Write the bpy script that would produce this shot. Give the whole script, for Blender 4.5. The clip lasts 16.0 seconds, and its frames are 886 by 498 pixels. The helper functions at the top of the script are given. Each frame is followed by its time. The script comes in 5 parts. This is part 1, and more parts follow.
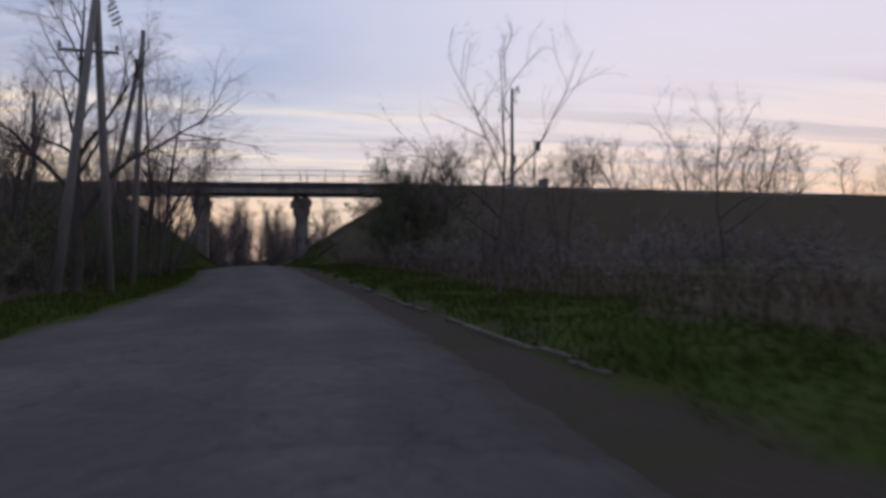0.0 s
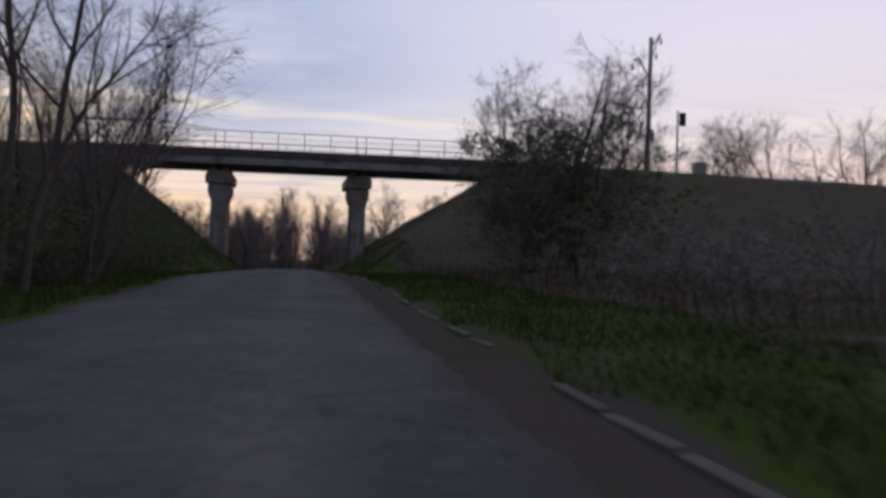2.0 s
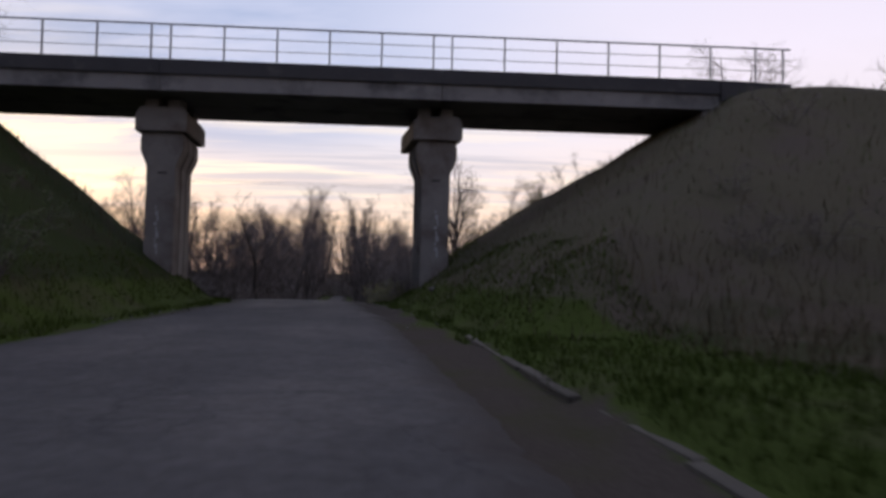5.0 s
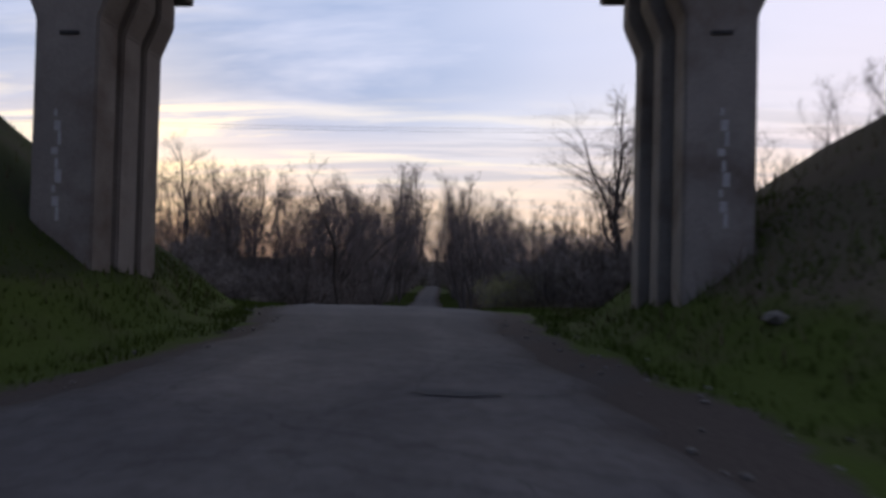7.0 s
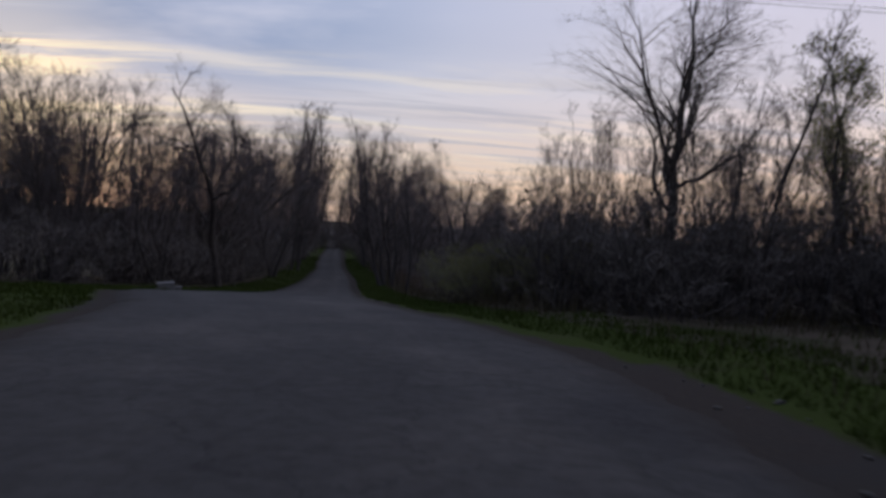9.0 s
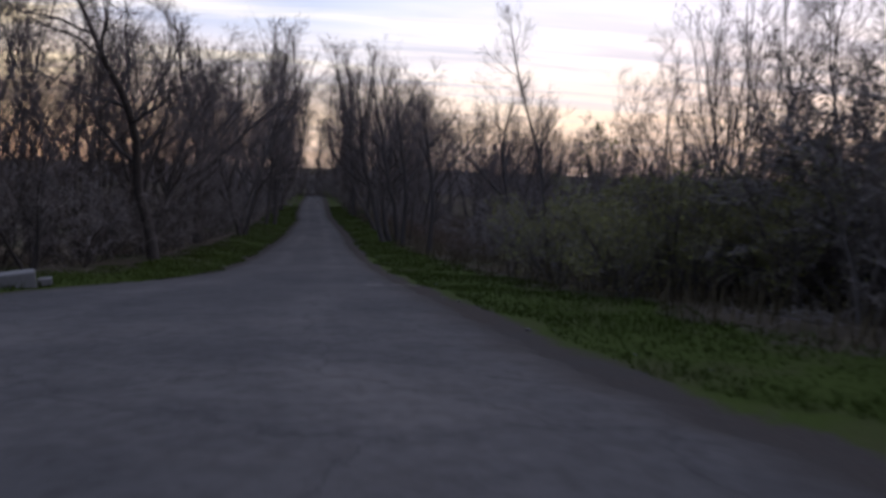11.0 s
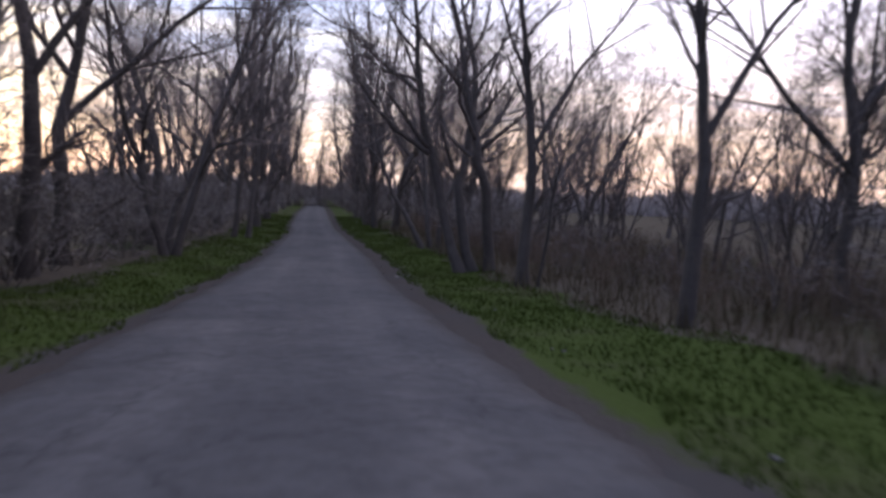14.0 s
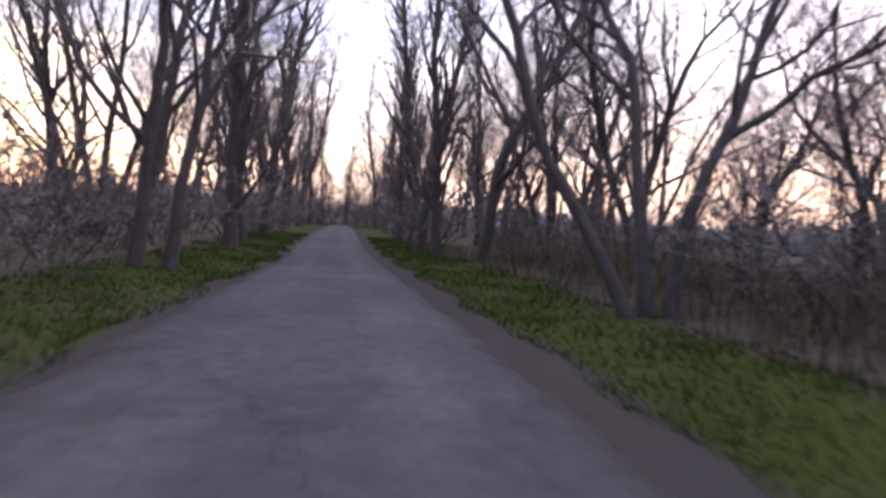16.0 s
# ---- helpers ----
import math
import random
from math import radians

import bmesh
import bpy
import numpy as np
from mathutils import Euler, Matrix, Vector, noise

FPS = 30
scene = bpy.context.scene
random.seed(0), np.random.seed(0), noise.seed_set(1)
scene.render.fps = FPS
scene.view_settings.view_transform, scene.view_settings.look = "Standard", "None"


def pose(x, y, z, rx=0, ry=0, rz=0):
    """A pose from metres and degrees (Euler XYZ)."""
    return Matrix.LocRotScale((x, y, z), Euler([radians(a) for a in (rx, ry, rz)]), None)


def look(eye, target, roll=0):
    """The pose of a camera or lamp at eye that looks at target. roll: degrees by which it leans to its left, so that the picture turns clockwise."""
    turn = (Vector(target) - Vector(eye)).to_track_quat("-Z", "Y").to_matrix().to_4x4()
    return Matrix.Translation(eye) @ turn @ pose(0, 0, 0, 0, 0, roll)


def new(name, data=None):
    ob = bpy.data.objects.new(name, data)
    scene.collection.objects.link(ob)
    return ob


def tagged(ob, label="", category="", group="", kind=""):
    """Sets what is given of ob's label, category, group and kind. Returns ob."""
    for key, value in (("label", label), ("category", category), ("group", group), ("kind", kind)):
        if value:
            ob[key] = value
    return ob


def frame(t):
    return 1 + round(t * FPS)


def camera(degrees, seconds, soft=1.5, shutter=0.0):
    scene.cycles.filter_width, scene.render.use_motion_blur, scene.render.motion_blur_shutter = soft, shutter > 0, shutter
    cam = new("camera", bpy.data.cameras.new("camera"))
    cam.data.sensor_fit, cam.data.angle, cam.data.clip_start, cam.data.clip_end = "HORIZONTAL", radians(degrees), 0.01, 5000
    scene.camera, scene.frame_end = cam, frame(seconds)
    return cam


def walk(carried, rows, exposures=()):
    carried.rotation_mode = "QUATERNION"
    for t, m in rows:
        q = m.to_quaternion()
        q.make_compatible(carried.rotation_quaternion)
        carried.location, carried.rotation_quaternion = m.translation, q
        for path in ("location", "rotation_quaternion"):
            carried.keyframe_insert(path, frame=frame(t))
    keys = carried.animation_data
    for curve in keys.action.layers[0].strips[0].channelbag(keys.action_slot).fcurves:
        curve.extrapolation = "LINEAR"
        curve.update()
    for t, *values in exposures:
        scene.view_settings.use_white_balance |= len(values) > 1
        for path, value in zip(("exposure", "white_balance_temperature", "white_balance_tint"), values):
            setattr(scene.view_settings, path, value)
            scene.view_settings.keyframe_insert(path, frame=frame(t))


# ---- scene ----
cam = camera(65.9, 16.0, soft=3.2, shutter=0.35)
# seconds, then place and turn of the windscreen camera
ROWS = [
    (0, 6.336, 1.526, 2.817, 90.69, 0.64, -10.38),
    (0.5, 6.408, 7.140, 2.795, 90.06, 0.26, -8.56),
    (1, 6.264, 12.427, 2.783, 90.15, 0.01, -6.96),
    (1.5, 6.039, 17.476, 2.806, 90.79, -0.50, -6.21),
    (2, 5.777, 22.149, 2.865, 91.25, -1.69, -6.17),
    (2.5, 5.428, 26.639, 2.952, 91.74, -1.22, -5.32),
    (3, 5.051, 31.260, 3.054, 91.55, -0.79, -3.93),
    (3.5, 4.728, 35.066, 3.138, 92.15, -1.25, -4.04),
    (4, 4.430, 38.661, 3.203, 92.26, -1.88, -4.43),
    (6.5, 2.449, 57.496, 3.228, 91.64, -0.36, 1.57),
    (7, 1.777, 60.752, 3.279, 90.97, -1.43, 4.21),
    (7.5, 1.061, 64.063, 3.356, 90.40, -1.70, 5.01),
    (8, 0.392, 67.388, 3.351, 89.88, -3.79, 1.73),
    (8.5, -0.215, 70.584, 3.316, 89.61, -3.57, -2.55),
    (9, -0.622, 73.614, 3.239, 88.14, -3.56, -4.48),
    (11.5, -2.682, 88.885, 2.472, 83.27, -1.67, -6.60),
    (12, -3.037, 91.914, 2.199, 84.23, -1.98, -6.46),
    (12.5, -3.139, 95.322, 1.881, 83.87, -2.60, -6.05),
    (13, -3.408, 98.905, 1.520, 83.12, -1.94, -5.98),
    (13.5, -3.635, 103.048, 1.106, 84.05, -0.96, -6.19),
    (14, -3.837, 107.414, 0.721, 85.10, -2.16, -6.49),
    (14.5, -3.884, 111.493, 0.388, 85.30, -2.32, -6.95),
    (15, -4.321, 116.611, 0.021, 85.41, -2.78, -6.22),
    (15.5, -4.658, 121.255, -0.253, 87.03, -3.38, -5.04),
    (16, -4.873, 126.029, -0.444, 87.38, -3.65, -4.17),
]
# seconds, stops, white balance
EXPOSURES = [(0, 0.0, 6650, 9), (2.5, 0.06, 6650, 9), (4.2, 0.26, 6950, 12), (6.3, 0.27, 6450, 8), (7.5, 0.12, 6500, 8), (8.5, -0.15, 6450, 8), (9.2, -0.2, 6400, 8), (11.5, 0.66, 6400, 9), (12.5, 0.8, 6400, 10), (13.5, 1.28, 6350, 12), (14.5, 1.38, 6450, 14), (16, 1.95, 6800, 18)]
walk(cam, [(t, pose(x, y, z, a, b, c)) for t, x, y, z, a, b, c in ROWS], EXPOSURES)

# ---- light ----
SUN_AZIMUTH = radians(28)      # west of the road's heading, low behind thin cloud
world = bpy.data.worlds.new("dusk_sky")
scene.world = world
world.use_nodes = True
wn, wl = world.node_tree.nodes, world.node_tree.links
wn.clear()


def wnode(kind, **props):
    n = wn.new(kind)
    for k, v in props.items():
        if k == "operation":
            n.operation = v
        elif k == "blend_type":
            n.blend_type = v
        elif k == "data_type":
            n.data_type = v
        elif k == "sky_type":
            n.sky_type = v
    return n


def wmath(op, a, b=None, clamp=False):
    n = wnode("ShaderNodeMath", operation=op)
    n.use_clamp = clamp
    for i, v in enumerate((a, b)):
        if v is None:
            continue
        if isinstance(v, (int, float)):
            n.inputs[i].default_value = v
        else:
            wl.new(v, n.inputs[i])
    return n.outputs[0]


def wramp(src, stops, interpolation="LINEAR"):
    n = wn.new("ShaderNodeValToRGB")
    n.color_ramp.interpolation = interpolation
    while len(n.color_ramp.elements) < len(stops):
        n.color_ramp.elements.new(0.5)
    for e, (p, c) in zip(n.color_ramp.elements, stops):
        e.position, e.color = p, (*c, 1)
    wl.new(src, n.inputs[0])
    return n.outputs[0]


def wmix(fac, a, b, blend="MIX"):
    n = wn.new("ShaderNodeMix")
    n.data_type, n.blend_type = "RGBA", blend
    for i, v in ((0, fac), (6, a), (7, b)):
        if isinstance(v, (int, float)):
            n.inputs[i].default_value = v
        elif isinstance(v, tuple):
            n.inputs[i].default_value = (*v, 1)
        else:
            wl.new(v, n.inputs[i])
    return n.outputs[2]


coord = wn.new("ShaderNodeTexCoord")
sep = wn.new("ShaderNodeSeparateXYZ")
wl.new(coord.outputs["Generated"], sep.inputs[0])
up = sep.outputs[2]
# a flat cloud layer overhead: the direction laid on a plane
lift = wmath("ADD", wmath("MAXIMUM", up, 0.0), 0.09)
comb = wn.new("ShaderNodeCombineXYZ")
wl.new(wmath("DIVIDE", sep.outputs[0], lift), comb.inputs[0])
wl.new(wmath("DIVIDE", sep.outputs[1], lift), comb.inputs[1])


def cloud(scale, detail, rough, sx, sy, ox=0.0):
    m = wn.new("ShaderNodeMapping")
    m.inputs["Scale"].default_value = (sx, sy, 1)
    m.inputs["Location"].default_value = (ox, ox * 0.7, 0)
    m.inputs["Rotation"].default_value = (0, 0, 0.25)
    wl.new(comb.outputs[0], m.inputs[0])
    n = wn.new("ShaderNodeTexNoise")
    n.inputs["Scale"].default_value, n.inputs["Detail"].default_value = scale, detail
    n.inputs["Roughness"].default_value, n.inputs["Distortion"].default_value = rough, 0.35
    wl.new(m.outputs[0], n.inputs["Vector"])
    return n.outputs[0]


nish = wnode("ShaderNodeTexSky", sky_type="NISHITA")
nish.sun_disc, nish.sun_elevation, nish.sun_rotation = False, radians(2.0), -SUN_AZIMUTH
gradient = wramp(up, [(0.0, (0.74, 0.54, 0.44)), (0.07, (0.86, 0.65, 0.51)), (0.13, (0.80, 0.69, 0.67)), (0.20, (0.74, 0.72, 0.82)),
                      (0.30, (0.70, 0.71, 0.88)), (0.50, (0.57, 0.61, 0.82)), (1.0, (0.44, 0.49, 0.70))])
# how near a direction lies to the sunset
dot = wn.new("ShaderNodeVectorMath")
dot.operation = "DOT_PRODUCT"
wl.new(coord.outputs["Generated"], dot.inputs[0])
dot.inputs[1].default_value = (-math.sin(SUN_AZIMUTH) * 0.989, math.cos(SUN_AZIMUTH) * 0.989, 0.148)
glow = wmath("MAXIMUM", dot.outputs["Value"], 0.0)
near_sun = wmath("POWER", glow, 130.0)
broad = cloud(0.50, 6.0, 0.58, 0.75, 1.5, 3.1)
streaks = cloud(0.85, 7.0, 0.62, 0.50, 2.3, 7.7)
x01 = wmath("ADD", wmath("MULTIPLY", sep.outputs[0], 0.5), 0.5)
drift = wmath("ADD", x01, wmath("MULTIPLY", wmath("SUBTRACT", cloud(0.35, 4.0, 0.5, 0.6, 1.2, 31.0), 0.5), 0.5))
west = wramp(drift, [(0.36, (1, 1, 1)), (0.46, (0.8,) * 3), (0.56, (0.35,) * 3), (0.68, (0.08,) * 3)])
high = wramp(up, [(0.13, (0.0,) * 3), (0.19, (0.72,) * 3), (0.25, (1, 1, 1)), (0.55, (0.6,) * 3)])
# a blue-grey bank in the west with a ragged lower edge
grey = wramp(broad, [(0.30, (0, 0, 0)), (0.48, (1, 1, 1))])
bank_cloud = wmath("MULTIPLY", wmath("MULTIPLY", grey, high), west)
col = wmix(wmath("MULTIPLY", bank_cloud, 0.92), gradient, (0.23, 0.33, 0.56))
# paler wisps on the bank
wisps = wramp(cloud(1.1, 7.0, 0.6, 0.45, 1.7, 21.0), [(0.48, (0, 0, 0)), (0.64, (1, 1, 1))])
col = wmix(wmath("MULTIPLY", wisps, 0.3), col, (0.62, 0.64, 0.78))
lit = wramp(streaks, [(0.49, (0, 0, 0)), (0.58, (1, 1, 1))])
low = wramp(up, [(0.05, (0.1,) * 3), (0.12, (1, 1, 1)), (0.18, (0.9,) * 3), (0.24, (0.0,) * 3)])
toward = wramp(x01, [(0.25, (1, 1, 1)), (0.52, (0.85,) * 3), (0.68, (0.25,) * 3)])
col = wmix(wmath("MULTIPLY", wmath("MULTIPLY", lit, toward), wmath("MULTIPLY", low, 0.9)), col, (0.98, 0.86, 0.72))
# thin grey bars between the bright streaks
bars = wramp(cloud(1.3, 5.0, 0.6, 0.42, 2.8, 12.3), [(0.50, (0, 0, 0)), (0.60, (1, 1, 1))])
col = wmix(wmath("MULTIPLY", bars, wmath("MULTIPLY", low, 0.6)), col, (0.44, 0.45, 0.56))
col = wmix(wmath("MULTIPLY", near_sun, wmath("ADD", wmath("MULTIPLY", lit, 0.7), 0.3), True), col, (1.30, 1.06, 0.74))
# the sky behind the viewer is duskier
back = wramp(wmath("ADD", wmath("MULTIPLY", sep.outputs[1], 0.5), 0.5), [(0.1, (0.66, 0.70, 0.82)), (0.6, (1, 1, 1))])
col = wmix(1.0, col, back, "MULTIPLY")
# the eastern half is a little brighter and pinker
east = wramp(x01, [(0.50, (1, 1, 1)), (0.72, (1.12, 1.03, 0.99))])
col = wmix(1.0, col, east, "MULTIPLY")
col = wmix(0.012, col, nish.outputs[0], "ADD")
bg = wn.new("ShaderNodeBackground")
bg.inputs["Strength"].default_value = 1.0
wl.new(col, bg.inputs[0])
wo = wn.new("ShaderNodeOutputWorld")
wl.new(bg.outputs[0], wo.inputs[0])

sun = new("sun", bpy.data.lights.new("sun", "SUN"))
sun.data.energy, sun.data.angle, sun.data.color = 0.25, radians(20), (1.0, 0.78, 0.58)
sun.matrix_world = look((0, 0, 60), (math.sin(SUN_AZIMUTH) * 60, -math.cos(SUN_AZIMUTH) * 60, 52))

# ---- materials ----


def material(name, dark, light, scale=3.0, fine=60.0, rough=0.9, bump=0.3, spec=0.15, metal=0.0, coords="Object", vary=0.0, third=None, third_at=(0.55, 0.7), third_scale=0.5):
    """Two tones mixed by a broad and a fine noise, with a bump from both; third: a further tone in patches."""
    m = bpy.data.materials.new(name)
    m.use_nodes = True
    nt = m.node_tree
    N, L = nt.nodes, nt.links
    b = N["Principled BSDF"]
    b.inputs["Roughness"].default_value, b.inputs["Metallic"].default_value = rough, metal
    b.inputs["Specular IOR Level"].default_value = spec
    tc = N.new("ShaderNodeTexCoord")

    def noise_tex(s, d, r=0.6):
        n = N.new("ShaderNodeTexNoise")
        n.inputs["Scale"].default_value, n.inputs["Detail"].default_value, n.inputs["Roughness"].default_value = s, d, r
        L.new(tc.outputs[coords], n.inputs["Vector"])
        return n.outputs[0]

    def mixed(f, a, c):
        n = N.new("ShaderNodeMix")
        n.data_type = "RGBA"
        for i, v in ((0, f), (6, a), (7, c)):
            if isinstance(v, tuple):
                n.inputs[i].default_value = (*v, 1)
            elif isinstance(v, float):
                n.inputs[i].default_value = v
            else:
                L.new(v, n.inputs[i])
        return n.outputs[2]

    def ramp(src, lo, hi):
        n = N.new("ShaderNodeMapRange")
        n.inputs[1].default_value, n.inputs[2].default_value = lo, hi
        L.new(src, n.inputs[0])
        return n.outputs[0]

    broad_n, fine_n = noise_tex(scale, 4.0), noise_tex(fine, 3.0)
    both = N.new("ShaderNodeMath")
    both.operation = "MULTIPLY_ADD"
    L.new(fine_n, both.inputs[0])
    both.inputs[1].default_value = 0.5
    L.new(ramp(broad_n, 0.0, 2.0), both.inputs[2])
    c = mixed(ramp(both.outputs[0], 0.3, 0.7), dark, light)
    if third:
        c = mixed(ramp(noise_tex(third_scale, 5.0), *third_at), c, third)
    if vary:
        info = N.new("ShaderNodeObjectInfo")
        hsv = N.new("ShaderNodeHueSaturation")
        L.new(ramp(info.outputs["Random"], 0.0, 1.0), hsv.inputs["Fac"])
        hsv.inputs["Value"].default_value = 1.0 + vary
        L.new(c, hsv.inputs["Color"])
        c = hsv.outputs[0]
    L.new(c, b.inputs["Base Color"])
    bp = N.new("ShaderNodeBump")
    bp.inputs["Strength"].default_value, bp.inputs["Distance"].default_value = bump, 0.02
    L.new(both.outputs[0], bp.inputs["Height"])
    L.new(bp.outputs[0], b.inputs["Normal"])
    return m


def asphalt_material():
    """Worn asphalt: aggregate, mended patches, polished wheel tracks, cracks."""
    m = material("worn_asphalt", (0.053, 0.051, 0.052), (0.080, 0.077, 0.076), 0.9, 90, 0.9, 0.7, 0.10, third=(0.092, 0.086, 0.083), third_at=(0.46, 0.70), third_scale=0.35)
    N, L = m.node_tree.nodes, m.node_tree.links
    b = N["Principled BSDF"]
    col = b.inputs["Base Color"].links[0].from_socket
    tc = N.new("ShaderNodeTexCoord")

    def math_node(op, x, y=None):
        n = N.new("ShaderNodeMath")
        n.operation = op
        for i, v in enumerate((x, y)):
            if v is None:
                continue
            if isinstance(v, float):
                n.inputs[i].default_value = v
            else:
                L.new(v, n.inputs[i])
        return n.outputs[0]

    def span(v, lo, hi, a=0.0, z=1.0):
        n = N.new("ShaderNodeMapRange")
        for k, q in enumerate((lo, hi, a, z)):
            n.inputs[k + 1].default_value = q
        L.new(v, n.inputs[0])
        return n.outputs[0]

    def noise_at(scale, detail, sx=1.0, sy=1.0):
        mp = N.new("ShaderNodeMapping")
        mp.inputs["Scale"].default_value = (sx, sy, 1)
        L.new(tc.outputs["Object"], mp.inputs[0])
        n = N.new("ShaderNodeTexNoise")
        n.inputs["Scale"].default_value, n.inputs["Detail"].default_value, n.inputs["Roughness"].default_value = scale, detail, 0.65
        L.new(mp.outputs[0], n.inputs["Vector"])
        return n

    def tone(fac, gain):
        nonlocal col
        n = N.new("ShaderNodeMix")
        n.data_type, n.blend_type = "RGBA", "MULTIPLY"
        L.new(fac, n.inputs[0])
        L.new(col, n.inputs[6])
        n.inputs[7].default_value = (*gain, 1)
        col = n.outputs[2]

    warp = N.new("ShaderNodeVectorMath")
    warp.operation = "MULTIPLY_ADD"
    L.new(noise_at(1.6, 4.0).outputs[1], warp.inputs[0])
    warp.inputs[1].default_value = (0.9, 0.9, 0)
    L.new(tc.outputs["Object"], warp.inputs[2])
    cracks = []
    for sc, w in ((0.42, 0.012), (1.5, 0.022)):
        v = N.new("ShaderNodeTexVoronoi")
        v.feature = "DISTANCE_TO_EDGE"
        v.inputs["Scale"].default_value = sc
        L.new(warp.outputs[0], v.inputs["Vector"])
        cracks.append(span(v.outputs[0], 0.0, w, 1.0, 0.0))
    some = span(noise_at(0.22, 3.0).outputs[0], 0.50, 0.62)
    tone(math_node("MAXIMUM", cracks[0], math_node("MULTIPLY", cracks[1], some)), (0.74, 0.74, 0.75))
    # old bitumen repairs with firm edges
    tone(span(noise_at(0.33, 2.0, 1.0, 0.55).outputs[0], 0.585, 0.635), (0.86, 0.86, 0.88))
    # coarse aggregate and crumbs
    tone(span(noise_at(7.0, 6.0).outputs[0], 0.42, 0.64), (0.80, 0.79, 0.78))
    tone(span(noise_at(2.2, 5.0, 1.0, 1.6).outputs[0], 0.50, 0.66), (1.14, 1.13, 1.12))
    # dust and polish along the wheel tracks
    at = N.new("ShaderNodeAttribute")
    at.attribute_name = "across"
    track = span(math_node("ABSOLUTE", math_node("SUBTRACT", math_node("ABSOLUTE", math_node("SUBTRACT", at.outputs["Fac"], 0.5)), 0.2)), 0.02, 0.10, 1.0, 0.0)
    tone(math_node("MULTIPLY", track, span(noise_at(0.8, 4.0, 1.0, 0.2).outputs[0], 0.3, 0.7)), (1.30, 1.28, 1.26))
    edge = span(math_node("ABSOLUTE", math_node("SUBTRACT", at.outputs["Fac"], 0.5)), 0.36, 0.5)
    tone(math_node("MULTIPLY", edge, span(noise_at(1.4, 5.0).outputs[0], 0.35, 0.65)), (0.74, 0.66, 0.60))
    # earth trodden over the broken edge
    soil = N.new("ShaderNodeMix")
    soil.data_type = "RGBA"
    shore = math_node("ADD", math_node("ABSOLUTE", math_node("SUBTRACT", at.outputs["Fac"], 0.5)), math_node("MULTIPLY", noise_at(1.1, 6.0).outputs[0], 0.16))
    L.new(span(shore, 0.475, 0.565), soil.inputs[0])
    L.new(col, soil.inputs[6])
    soil.inputs[7].default_value = (0.045, 0.039, 0.035, 1)
    col = soil.outputs[2]
    L.new(col, b.inputs["Base Color"])
    return m


M_ASPHALT = asphalt_material()
M_PATCH = material("asphalt_patch", (0.025, 0.025, 0.029), (0.041, 0.041, 0.045), 2.0, 80, 0.85, 0.4)
M_DUST = material("pale_dust", (0.13, 0.12, 0.11), (0.20, 0.187, 0.17), 3.0, 60, 0.95, 0.4)


def ground_material():
    """Dry litter under spring grass, bank cover, the west slope's turf with its shade in the tone, bare earth and a
    straw-coloured field, each where its cover lies, with broken edges.
    """
    m = material("roadside_ground", (0.046, 0.038, 0.030), (0.092, 0.076, 0.056), 1.3, 40, 0.95, 0.8, 0.03, third=(0.027, 0.035, 0.013), third_at=(0.5, 0.66), third_scale=0.22)
    N, L = m.node_tree.nodes, m.node_tree.links
    b = N["Principled BSDF"]
    col = b.inputs["Base Color"].links[0].from_socket
    tc = N.new("ShaderNodeTexCoord")

    def noise_at(scale, detail=5.0):
        n = N.new("ShaderNodeTexNoise")
        n.inputs["Scale"].default_value, n.inputs["Detail"].default_value, n.inputs["Roughness"].default_value = scale, detail, 0.65
        L.new(tc.outputs["Object"], n.inputs["Vector"])
        return n.outputs[0]

    def blend(f, x, y):
        n = N.new("ShaderNodeMix")
        n.data_type = "RGBA"
        L.new(f, n.inputs[0])
        for k, v in ((6, x), (7, y)):
            if isinstance(v, tuple):
                n.inputs[k].default_value = (*v, 1)
            else:
                L.new(v, n.inputs[k])
        return n.outputs[2]

    def span(v, lo, hi):
        n = N.new("ShaderNodeMapRange")
        n.inputs[1].default_value, n.inputs[2].default_value = lo, hi
        L.new(v, n.inputs[0])
        return n.outputs[0]

    ragged, grain, patchy = noise_at(2.6), noise_at(28.0, 4.0), noise_at(0.45)
    for name, dark, light, other in (
            ("field", (0.032, 0.026, 0.018), (0.056, 0.046, 0.032), (0.034, 0.034, 0.019)),
            ("grass", (0.029, 0.042, 0.009), (0.050, 0.068, 0.017), (0.050, 0.050, 0.024)),
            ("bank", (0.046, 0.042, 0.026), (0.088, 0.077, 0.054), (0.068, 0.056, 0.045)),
            # the west slope's green turf, toned down to carry that side's shade
            ("shaded_turf", (0.017, 0.024, 0.009), (0.034, 0.043, 0.016), (0.030, 0.028, 0.018)),
            ("earth", (0.038, 0.032, 0.028), (0.066, 0.056, 0.049), (0.050, 0.046, 0.043)),
            ("damp", (0.036, 0.030, 0.025), (0.066, 0.055, 0.046), (0.044, 0.042, 0.024))):
        at = N.new("ShaderNodeAttribute")
        at.attribute_name = name
        edge = N.new("ShaderNodeMath")
        edge.operation = "MULTIPLY_ADD"
        L.new(ragged, edge.inputs[0])
        edge.inputs[1].default_value = 0.9
        L.new(at.outputs["Fac"], edge.inputs[2])
        tone = blend(span(patchy, 0.50, 0.66), blend(span(grain, 0.3, 0.7), dark, light), other)
        col = blend(span(edge.outputs[0], 0.80, 1.10), col, tone)
    L.new(col, b.inputs["Base Color"])
    return m


